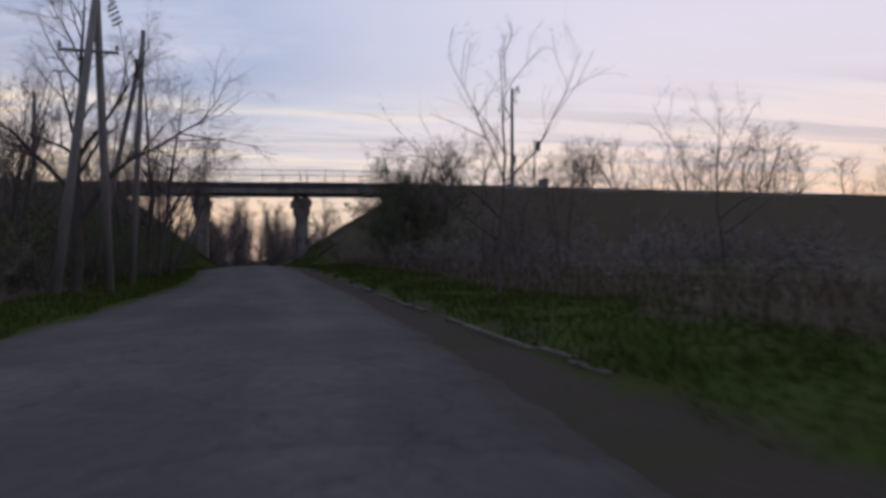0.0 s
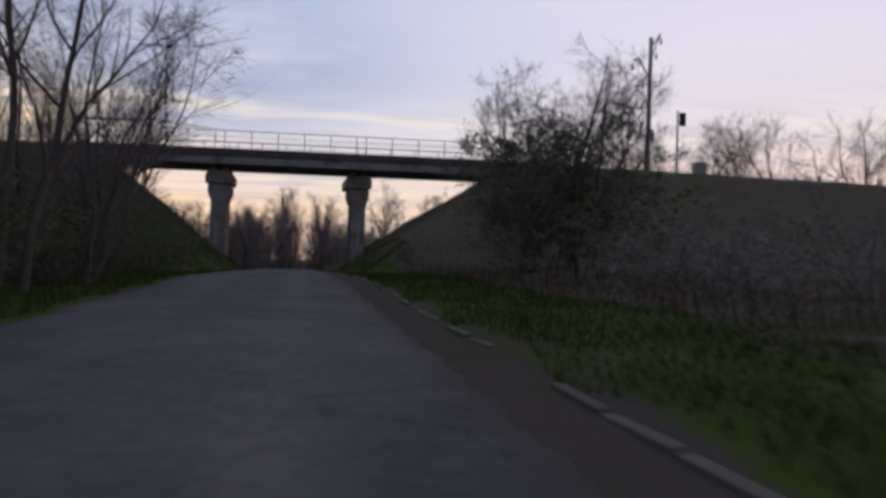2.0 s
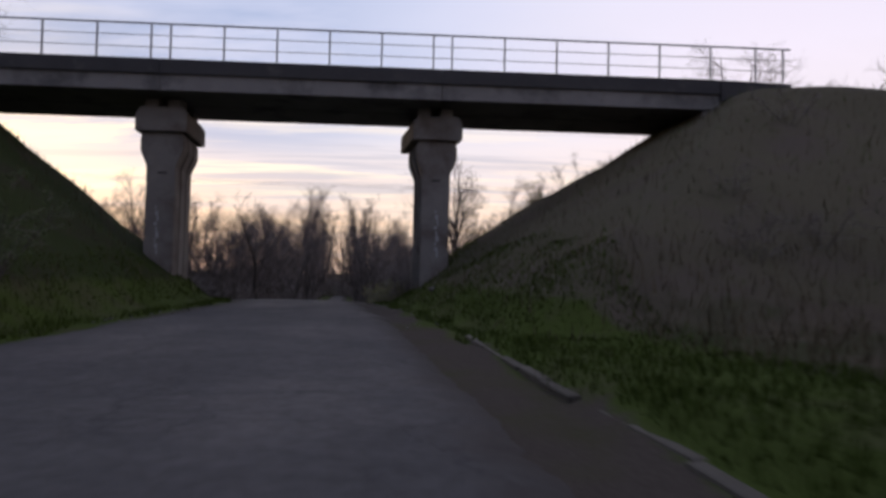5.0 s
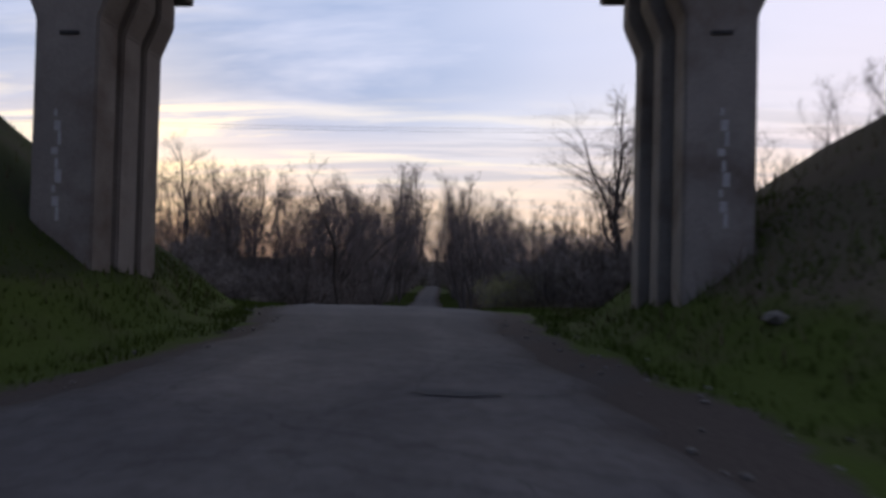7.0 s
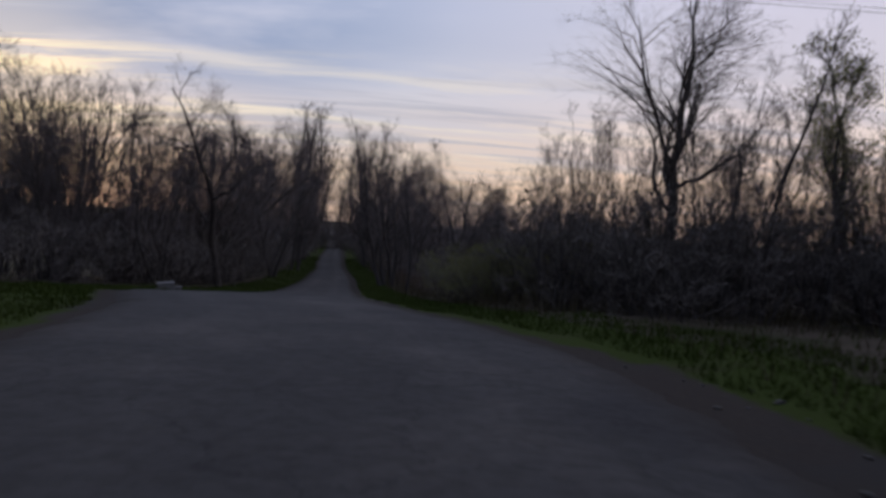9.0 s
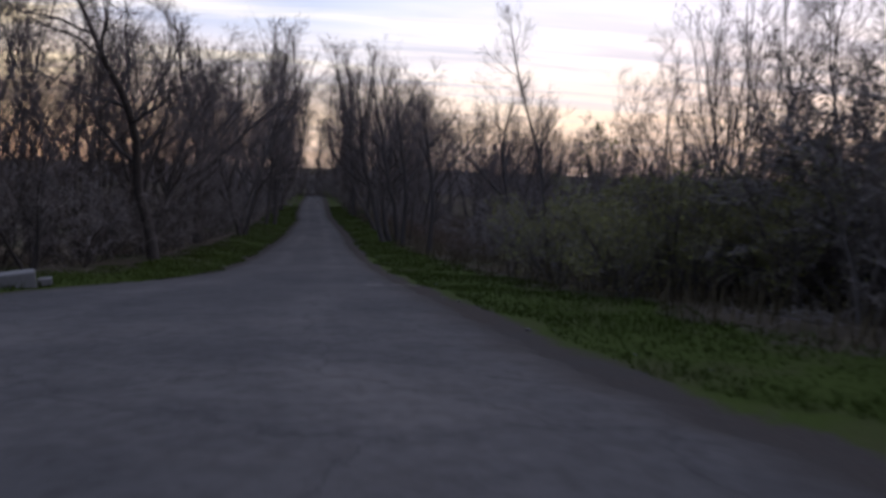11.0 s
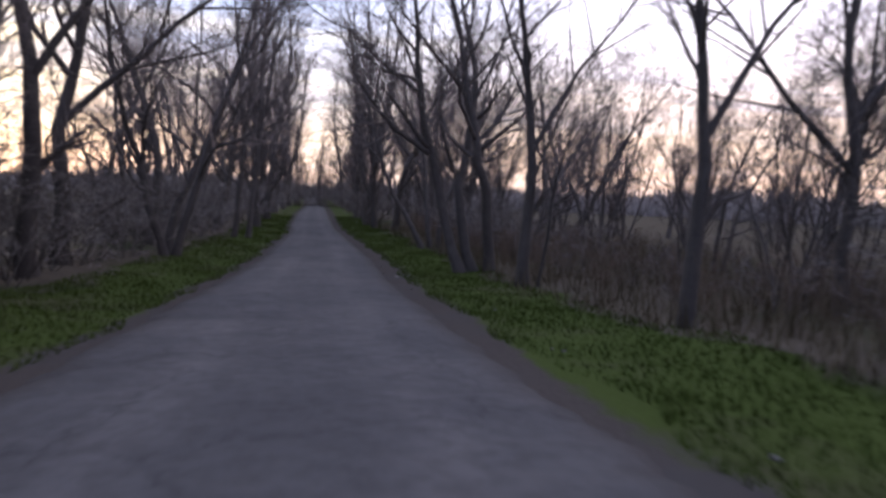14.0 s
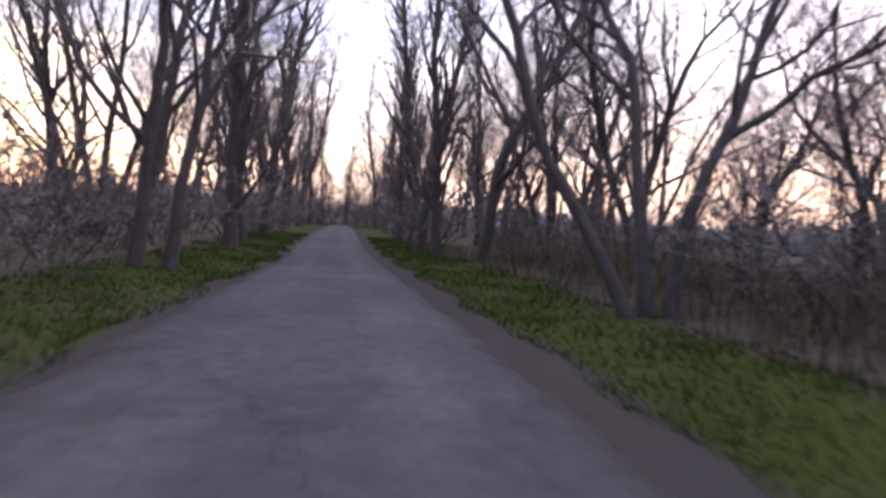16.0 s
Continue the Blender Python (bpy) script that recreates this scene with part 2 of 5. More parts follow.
M_GROUND = ground_material()
M_BLADE = material("grass_blades", (0.030, 0.045, 0.009), (0.054, 0.075, 0.018), 0.8, 8, 0.9, 0.0, 0.02, third=(0.099, 0.081, 0.043), third_at=(0.70, 0.88), third_scale=0.7)
M_DRYBLADE = material("dry_grass_blades", (0.050, 0.040, 0.022), (0.095, 0.077, 0.045), 0.9, 8, 0.85, 0.0)
M_CONCRETE = material("stained_concrete", (0.118, 0.108, 0.097), (0.195, 0.180, 0.163), 1.2, 35, 0.9, 0.35, third=(0.075, 0.058, 0.046), third_at=(0.48, 0.72), third_scale=0.7)
M_GIRDER = material("weathered_girder_concrete", (0.125, 0.120, 0.114), (0.200, 0.190, 0.180), 0.9, 30, 0.9, 0.35, third=(0.049, 0.048, 0.048), third_at=(0.5, 0.75), third_scale=0.7)
M_EDGE = material("sooty_edge_concrete", (0.034, 0.034, 0.036), (0.062, 0.060, 0.060), 0.9, 30, 0.9, 0.35, third=(0.085, 0.080, 0.075), third_at=(0.58, 0.75), third_scale=1.1)
M_KERB = material("kerb_concrete", (0.062, 0.055, 0.045), (0.112, 0.100, 0.083), 2.0, 40, 0.9, 0.4, vary=-0.35, third=(0.059, 0.050, 0.036), third_at=(0.55, 0.75), third_scale=1.5)
M_POLE = material("pole_concrete", (0.12, 0.117, 0.113), (0.19, 0.184, 0.178), 1.5, 40, 0.85, 0.25)
M_STEEL = material("painted_steel", (0.10, 0.10, 0.105), (0.16, 0.16, 0.165), 4.0, 60, 0.6, 0.1, 0.4)
M_RAILING = material("grey_railing_paint", (0.15, 0.15, 0.16), (0.24, 0.24, 0.25), 4.0, 60, 0.6, 0.1, 0.4)
M_RUST = material("rusty_steel", (0.09, 0.045, 0.028), (0.16, 0.085, 0.05), 6.0, 60, 0.8, 0.2)
M_BLACK = material("black_enamel", (0.012, 0.012, 0.013), (0.022, 0.022, 0.023), 5.0, 60, 0.5, 0.1)
M_PORCELAIN = material("brown_porcelain", (0.10, 0.06, 0.045), (0.16, 0.10, 0.08), 8.0, 60, 0.25, 0.05, 0.5)
M_BALLAST = material("rail_ballast", (0.09, 0.085, 0.08), (0.19, 0.18, 0.17), 9.0, 50, 0.95, 1.0)
M_BARK = material("grey_brown_bark", (0.034, 0.030, 0.028), (0.074, 0.065, 0.059), 5.0, 40, 0.95, 0.8, vary=0.4)
M_TWIG = material("bare_twigs", (0.060, 0.051, 0.047), (0.122, 0.104, 0.095), 1.2, 12, 0.9, 0.0, vary=0.5)
M_BRUSH = material("brush_stems", (0.116, 0.102, 0.095), (0.186, 0.164, 0.151), 1.0, 12, 0.95, 0.0, 0.05, vary=0.25)
M_REED = material("dry_weed_stems", (0.090, 0.066, 0.050), (0.165, 0.124, 0.092), 1.0, 12, 0.95, 0.0, 0.05, vary=-0.3)
M_DEADLEAF = material("dead_leaves", (0.068, 0.061, 0.053), (0.116, 0.102, 0.086), 2.0, 20, 0.9, 0.0, vary=0.3)
M_LEAF = material("young_leaves", (0.036, 0.050, 0.020), (0.072, 0.092, 0.038), 1.5, 20, 0.7, 0.0, vary=0.3)
M_BUD = material("olive_buds", (0.118, 0.117, 0.038), (0.198, 0.190, 0.065), 1.5, 20, 0.75, 0.0, vary=0.3)
M_BLOSSOM = material("white_blossom", (0.248, 0.242, 0.231), (0.358, 0.347, 0.336), 3.0, 30, 0.7, 0.0)
M_PAINT = material("faded_white_paint", (0.20, 0.20, 0.20), (0.32, 0.32, 0.32), 9.0, 70, 0.85, 0.1)
M_STONE = material("grey_rubble", (0.09, 0.085, 0.078), (0.17, 0.16, 0.148), 4.0, 40, 0.95, 0.5, vary=-0.4)

# ---- the lie of the land ----
PROFILE = [(-300, 1.60), (0, 1.65), (15, 1.64), (24, 1.76), (35, 1.98), (45, 2.06), (57.5, 2.08), (62, 2.15), (67, 2.20), (71, 2.16), (74, 2.08), (83.5, 1.66), (88.9, 1.32),
           (91.9, 1.05), (95.3, 0.73), (98.9, 0.37), (103, -0.04), (107.4, -0.43), (111.5, -0.76), (116.6, -1.13), (121.2, -1.40), (126, -1.59),
           (134, -1.70), (154, -1.85), (188, -1.97), (300, -2.05), (3000, -2.05)]
RIGHT = [(-300, 8.3), (5, 8.3), (12, 8.2), (22, 7.6), (28, 6.9), (38, 5.9), (45, 5.5), (53, 4.7), (58, 4.2), (62.7, 3.6), (68.6, 2.57), (73, 1.95), (76.6, 1.9), (80, 2.4), (83.3, 2.0),
         (86, 1.2), (89.3, 0.2), (92, -0.35), (94.4, -0.45), (97.5, -0.8), (101.3, -1.3), (107.5, -1.85), (114.5, -2.35), (119, -2.65), (123.5, -3.1), (130, -3.4), (134.3, -3.9), (149, -5.5), (173, -7.2), (195, -8.8), (400, -25)]
LEFT = [(-300, 1.4), (13, 1.3), (25, 1.15), (30, 1.05), (37, 0.15), (42, -0.5), (48, -1.6), (53, -2.3), (60, -2.2), (64, -1.85), (68, -1.8), (72, -2.1), (75, -3.0), (77, -3.8), (80, -4.7),
        (83, -5.2), (86.5, -5.7), (90, -7.0), (93.5, -8.6), (96.5, -8.8), (99.5, -7.7), (102.5, -6.4), (105, -6.25), (112.4, -6.55), (121, -7.05), (129, -7.15), (134, -7.4), (145, -7.8), (152, -8.6), (173, -10.2), (195, -11.4), (400, -28)]
KERB = [(7.5, 9.15), (13, 8.75), (21, 8.1), (28.5, 7.4), (36, 6.62), (45, 6.1), (53, 5.4), (58, 5.0)]


def smooth(table, width):
    ys = np.arange(-300.0, 400.0, 0.5)
    v = np.interp(ys, [p[0] for p in table], [p[1] for p in table])
    k = np.exp(-0.5 * (np.arange(-12, 13) * 0.5 / width) ** 2)
    v = np.convolve(np.pad(v, 12, "edge"), k / k.sum(), "valid")
    return lambda y: np.interp(y, ys, v)


road_z, road_r, road_l = smooth(PROFILE, 2.5), smooth(RIGHT, 1.5), smooth(LEFT, 1.2)
kerb_x = lambda y: np.interp(y, [p[0] for p in KERB], [p[1] for p in KERB])  # noqa: E731
BRIDGE_Y = 72.0


def wave(x, y, s, o=0.0):
    """A cheap, smooth unevenness about 1 high."""
    return (np.sin(x * s + o) * np.cos(y * s * 0.83 + o * 1.7) + 0.6 * np.sin(x * s * 1.93 + y * s * 1.3 + o) + 0.4 * np.sin(y * s * 2.7 - x * s * 1.1 + 2 * o)) * 0.5


def crest_z(x):
    """The railway's shoulder, which sinks slowly to the east."""
    return np.where(x > 0, 10.05 - 0.016 * np.maximum(x - 14, 0), 10.0 - 0.006 * np.maximum(-x - 14, 0))


def land(x, y):
    """The height of the ground."""
    x, y = np.asarray(x, float), np.asarray(y, float)
    z = road_z(y)
    r, l = road_r(y), road_l(y)
    out = np.maximum(np.maximum(x - r, l - x), 0.0)
    base = z - 0.05 + 0.10 * np.clip(out - 0.6, 0, 3) / 3 + 0.12 * wave(x, y, 0.35) * np.clip(out / 4, 0, 1) + 0.035 * wave(x, y, 1.9, 1.0) * np.clip(out, 0, 1)
    # a raised verge beside the road's first stretch
    base = base + np.where(x > r, 0.16 * np.clip((out - 0.75) / 0.3, 0, 1), 0) * np.clip((61 - y) / 4, 0, 1)
    base = base + np.where(x > r, 0.05 * np.clip(out / 0.3, 0, 1), 0) * np.clip((61 - y) / 4, 0, 1)
    ridge = crest_z(x) - 0.66 * np.maximum(BRIDGE_Y - y - 3.0, 0) - 1.25 * np.maximum(y - BRIDGE_Y - 2.6, 0) + 0.15 * wave(x, y, 0.6, 2.0)
    side = np.where(x > r, 0.66 * np.maximum(x - r - 1.3 - 0.35 * np.clip(y - 74.5, 0, 8), 0), 0.80 * np.maximum(l - x - 1.1, 0))
    side = side + np.where(x > r, 0.34 * np.clip((x - r - 2.3) / 1.1, 0, 1) * np.clip((9.5 - x + r) / 4, 0, 1), 0) * np.clip((y - 69.5) / 1.5, 0, 1) * np.clip((77.5 - y) / 1.5, 0, 1)
    cut = base + side + 0.12 * wave(x, y, 0.9, 0.5) * np.clip(out / 3, 0, 1)
    return np.maximum(base, np.minimum(ridge, cut))


def mesh_from(name, verts, faces, mats, index=None, smooth_faces=True):
    me = bpy.data.meshes.new(name)
    me.from_pydata([tuple(v) for v in np.asarray(verts, float).tolist()], [], faces if isinstance(faces, list) else np.asarray(faces).tolist())
    for m in mats:
        me.materials.append(m)
    if index is not None:
        me.polygons.foreach_set("material_index", np.asarray(index, dtype=np.int32))
    if smooth_faces:
        me.polygons.foreach_set("use_smooth", np.ones(len(me.polygons), dtype=bool))
    me.update()
    return me


def grid_faces(nx, ny):
    i = np.arange(ny - 1)[:, None] * nx + np.arange(nx - 1)[None, :]
    return np.stack([i, i + 1, i + nx + 1, i + nx], -1).reshape(-1, 4)


def spaced(*runs):
    return np.unique(np.concatenate([np.arange(a, b, s) for a, b, s in runs]))


gx = spaced((-2500, -300, 200), (-300, -80, 20), (-80, -26, 3), (-14, 14, 0.45), (-26, -14, 1.0), (14, 36, 1.0), (36, 60, 2), (60, 300, 12), (300, 2501, 200))
gy = spaced((-1500, -100, 100), (-100, -8, 6), (-8, 140, 0.55), (140, 260, 3), (260, 600, 30), (600, 4001, 200))
GX, GY = np.meshgrid(gx, gy)
GZ = land(GX, GY)
r_out, l_out = GX - road_r(GY), road_l(GY) - GX
jag = 0.5 * wave(GX, GY, 0.9, 4.0) + 0.3 * wave(GX, GY, 2.3, 1.0)
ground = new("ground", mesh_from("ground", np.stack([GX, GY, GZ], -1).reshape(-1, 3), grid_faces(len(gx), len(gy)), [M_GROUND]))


def cover(name, amount):
    """How much of a ground cover lies at each point of the ground."""
    a = ground.data.attributes.new(name, "FLOAT", "POINT")
    a.data.foreach_set("value", np.clip(amount, 0, 1).ravel().astype(np.float32))


side_out = np.maximum(r_out, l_out)
cover("grass", np.maximum(np.clip((3.7 - 0.7 * (GY > 62) + jag - r_out) / 0.6, 0, 1) * (r_out > -1), np.clip((2.8 + jag - l_out) / 0.6, 0, 1) * (l_out > -1)) * (side_out > -1))
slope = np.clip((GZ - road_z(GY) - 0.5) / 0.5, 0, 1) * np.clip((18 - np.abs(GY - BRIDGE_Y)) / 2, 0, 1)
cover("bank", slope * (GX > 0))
# west slope: shade put into the ground colour, darker than the east bank
cover("shaded_turf", slope * (GX < 0))
cover("earth", np.clip((0.28 + (r_out > 0) * (0.40 * np.clip((84 - GY) / 3, 0, 1) + 0.35 * np.clip((GY - 116) / 6, 0, 1)) + (0.15 + 0.3 * (GY < 84)) * jag - side_out) / 0.35 + 0.5, 0, 1) * np.clip((GY - 60) / 3, 0, 1))
cover("damp", np.clip((0.70 + 0.12 * jag - r_out) / 0.25 + 0.5, 0, 1) * (r_out > -1) * np.clip((63 - GY) / 3, 0, 1))
cover("field", np.clip((r_out - 6.0 - jag) / 1.5, 0, 1) * np.clip((GY - 96) / 6, 0, 1))
tagged(ground, "uneven roadside earth with dry litter, spring grass and a turfed railway embankment", "ground", kind="structure")

# the road: a crowned strip with ragged edges
ry = np.concatenate([np.arange(-60, 0, 0.4), np.arange(0, 140, 0.16), np.arange(140, 200, 0.4), np.arange(200, 400, 5)])
across = np.linspace(0, 1, 17)
RY, RU = np.meshgrid(ry, across, indexing="ij")
rag_r = 0.14 * wave(ry, 0 * ry, 1.7, 0.3) + 0.09 * wave(ry, 0 * ry, 4.9, 2.0)
rag_l = 0.14 * wave(ry, 0 * ry, 1.5, 5.3) + 0.09 * wave(ry, 0 * ry, 4.3, 3.0)
crumble = np.random.default_rng(8)
rag_r = np.where(ry < 62, 0.25, np.where(ry < 88, 0.9, 0.35)) * rag_r + crumble.normal(0, 0.03, len(ry))
rag_l = np.where(ry < 88, 0.8, 0.35) * rag_l + crumble.normal(0, 0.03, len(ry))
rl, rr = road_l(ry) + rag_l, road_r(ry) + rag_r
RX = rl[:, None] + (rr - rl)[:, None] * RU
RZ = road_z(RY) + 0.05 * (1 - (2 * RU - 1) ** 2) + 0.008 * wave(RX, RY, 1.4, 0.7) + 0.002 * wave(RX, RY, 4.1, 1.7)
RZ[:, 0] -= 0.10
RZ[:, -1] -= 0.10
road = new("road", mesh_from("road", np.stack([RX, RY, RZ], -1).reshape(-1, 3), grid_faces(17, len(ry)), [M_ASPHALT]))
at_ = road.data.attributes.new("across", "FLOAT", "POINT")
at_.data.foreach_set("value", RU.ravel().astype(np.float32))
tagged(road, "worn grey asphalt country road with crumbling edges", "road", kind="structure")

# ---- helpers for things ----


def part(name, bm, mat, parent, label="", smooth_faces=False):
    me = bm if isinstance(bm, bpy.types.Mesh) else bpy.data.meshes.new(name)
    if me is not bm:
        bm.to_mesh(me)
        bm.free()
        if smooth_faces:
            me.polygons.foreach_set("use_smooth", np.ones(len(me.polygons), dtype=bool))
    if mat and not me.materials:
        me.materials.append(mat)
    ob = new(name, me)
    ob.parent = parent
    if label:
        tagged(ob, label)
    return ob


def thing(name, m, label, category, group=""):
    ob = new(name)
    ob.empty_display_size = 0.3
    ob.matrix_world = m
    return tagged(ob, label, category, group)


def box(size, at=(0, 0, 0), bevel=0.0, turn=None):
    bm = bmesh.new()
    bmesh.ops.create_cube(bm, size=1, matrix=Matrix.Diagonal((*size, 1)))
    if bevel:
        bmesh.ops.bevel(bm, geom=bm.edges[:], offset=bevel, segments=2, affect="EDGES", profile=0.6)
    bmesh.ops.transform(bm, matrix=Matrix.Translation(at) @ (turn or Matrix()), verts=bm.verts)
    return bm


def rod(a, b, r0, r1=None, sides=10):
    a, b = Vector(a), Vector(b)
    bm = bmesh.new()
    bmesh.ops.create_cone(bm, cap_ends=True, segments=sides, radius1=r0, radius2=r0 if r1 is None else r1, depth=(b - a).length)
    q = (b - a).to_track_quat("Z", "Y").to_matrix().to_4x4()
    bmesh.ops.transform(bm, matrix=Matrix.Translation((a + b) / 2) @ q, verts=bm.verts)
    return bm


def join(*bms):
    out = bmesh.new()
    for b in bms:
        me = bpy.data.meshes.new("t")
        b.to_mesh(me)
        b.free()
        out.from_mesh(me)
        bpy.data.meshes.remove(me)
    return out


def extrude_profile(outline, y0, y1, bevel=0.02):
    """A solid with the outline (x, z) from y0 to y1."""
    bm = bmesh.new()
    vs = [bm.verts.new((x, y0, z)) for x, z in outline]
    f = bm.faces.new(vs)
    ext = bmesh.ops.extrude_face_region(bm, geom=[f])
    bmesh.ops.translate(bm, vec=(0, y1 - y0, 0), verts=[v for v in ext["geom"] if isinstance(v, bmesh.types.BMVert)])
    bmesh.ops.recalc_face_normals(bm, faces=bm.faces)
    if bevel:
        bmesh.ops.bevel(bm, geom=bm.edges[:], offset=bevel, segments=2, affect="EDGES")
    return bm


# ---- the railway bridge ----
PIERS = (-4.69, 4.89)
bridge = thing("railway_bridge", pose(0, 0, 0), "stained concrete railway bridge on two rows of flared columns", "bridge")
DECK_Y0, DECK_Y1, SOFFIT, DECK_Z = 69.75, 73.9, 9.2, 10.25
# piers: three flared columns each under a cap beam, set slightly askew
for px, SKEW in zip(PIERS, (-0.075, -0.15)):
    for k, cy0 in enumerate((70.5, 71.32, 72.14)):
        foot = float(land(px, cy0)) - 1.2
        qx = px + SKEW * (cy0 - 70.5)
        col_out = [(-0.50, foot), (-0.50, 6.80), (-0.73, 7.34), (-0.73, 7.74), (-0.66, 7.98), (0.66, 7.98), (0.73, 7.74), (0.73, 7.34), (0.50, 6.80), (0.50, foot)]
        c = part("column", extrude_profile([(qx + a, b) for a, b in col_out], cy0, cy0 + 0.55, 0.03), M_CONCRETE, bridge)
        if k == 0:
            sx_ = qx + (0.0 if px > 0 else 0.06)
            part("drain_slot", box((0.30, 0.03, 0.05), (sx_, cy0 - 0.012, 6.56)), M_BLACK, c, "dark slot in the column")
            # unreadable vertical lettering: plain bars
            for j in range(9):
                part("paint_bar", box((0.05 + 0.05 * (j % 2), 0.006, 0.10 + 0.05 * (j % 3)), (sx_ + 0.035 * (j % 3) - (0.18 if px < 0 else -0.02), cy0 - 0.005, (5.45 if px > 0 else 5.35) - 0.19 * j)), M_PAINT, c, "faded white painted bar")
    cap = extrude_profile([(px - 0.88, 7.98), (px - 0.88, 8.60), (px - 0.72, 8.82), (px + 0.72, 8.82), (px + 0.88, 8.60), (px + 0.88, 7.98)], 70.3, 73.3, 0.03)
    for v in cap.verts:
        v.co.x += SKEW * (v.co.y - 70.5)
    part("cap_beam", cap, M_CONCRETE, bridge)
    for by in (70.9, 72.7):
        for bx in (-0.4, 0.4):
            part("bearing", box((0.45, 0.6, 0.38), (px + bx + SKEW * (by - 70.5), by, 9.0), 0.02), M_GIRDER, bridge, "concrete bearing block")
# three spans, each a pair of box girders under a ballast trough
ENDS = (-14.0, -4.48, 5.0, 14.74)
for a, b in zip(ENDS, ENDS[1:]):
    for gy, gw in ((69.50, 2.15), (71.75, 2.25)):
        part("girder", extrude_profile([(a + 0.008, SOFFIT), (a + 0.008, 9.76), (b - 0.008, 9.76), (b - 0.008, SOFFIT)], gy, gy + gw, 0.015), M_GIRDER, bridge)
    part("deck_slab", extrude_profile([(a + 0.008, 9.76), (a + 0.008, 9.90), (b - 0.008, 9.90), (b - 0.008, 9.76)], DECK_Y0 - 0.14, DECK_Y1 + 0.13, 0.0), M_GIRDER, bridge)
    for y0 in (DECK_Y0 - 0.34, DECK_Y1 + 0.13):
        part("ballast_wall", extrude_profile([(a + 0.006, 9.74), (a + 0.006, DECK_Z), (b - 0.006, DECK_Z), (b - 0.006, 9.74)], y0, y0 + 0.2, 0.012), M_EDGE, bridge, "dark stained edge beam")
for ex, s in ((ENDS[0], -1), (ENDS[-1], 1)):
    part("abutment", extrude_profile([(ex - 0.6 * s, 5.5), (ex - 0.6 * s, 9.15), (ex + 0.0 * s, 9.15), (ex + 0.05 * s, 10.1), (ex + 2.4 * s, 10.1), (ex + 2.4 * s, 5.5)], 69.5, 74.2, 0.04), M_CONCRETE, bridge)
part("ballast_wall", extrude_profile([(14.755, 9.5), (14.77, DECK_Z), (17.3, DECK_Z - 0.05), (17.3, 9.5)], DECK_Y0 - 0.34, DECK_Y0 - 0.14, 0.02), M_EDGE, bridge, "dark stained edge beam")
# railings: posts paired at the joints, a top rail and two thin bars
for ry_ in (DECK_Y0 - 0.24, DECK_Y1 + 0.24):
    xs = []
    for a, b in zip(ENDS, ENDS[1:]):
        xs += list(np.linspace(a + 0.31, b - 0.33, 6))
    for qx in xs + [16.04, 17.04]:
        part("railing_post", box((0.055, 0.055, 1.2), (qx, ry_, DECK_Z + 0.6), 0.008), M_RAILING, bridge)
    for qz, th in ((DECK_Z + 1.2, 0.05), (DECK_Z + 0.8, 0.022), (DECK_Z + 0.4, 0.022)):
        part("railing_bar", box((17.3 - (ENDS[0]), th, th), ((17.3 + ENDS[0]) / 2, ry_, qz)), M_RAILING, bridge)

# the track on top
track = thing("railway_track", pose(0, BRIDGE_Y, 0), "steel rails on sleepers and grey ballast along the embankment", "railway track")
bx_ = np.arange(-160, 161, 4.0)
prof = [(-2.0, -0.12), (-1.5, 0.22), (1.5, 0.22), (2.0, -0.12)]
BV, = [np.array([[x, p[0], float(crest_z(np.array(x))) + p[1] + 0.02] for x in bx_ for p in prof])]
part("ballast_bed", mesh_from("ballast_bed", BV, grid_faces(4, len(bx_)), [M_BALLAST], smooth_faces=False), None, track)
for s in (-0.76, 0.76):
    part("rail", mesh_from("rail", np.array([[x, s + d, float(crest_z(np.array(x))) + h] for x in bx_ for d, h in ((-0.035, 0.26), (-0.035, 0.43), (0.035, 0.43), (0.035, 0.26))]), grid_faces(4, len(bx_)), [M_RUST], smooth_faces=False), None, track)

# ---- catenary masts and signal ----


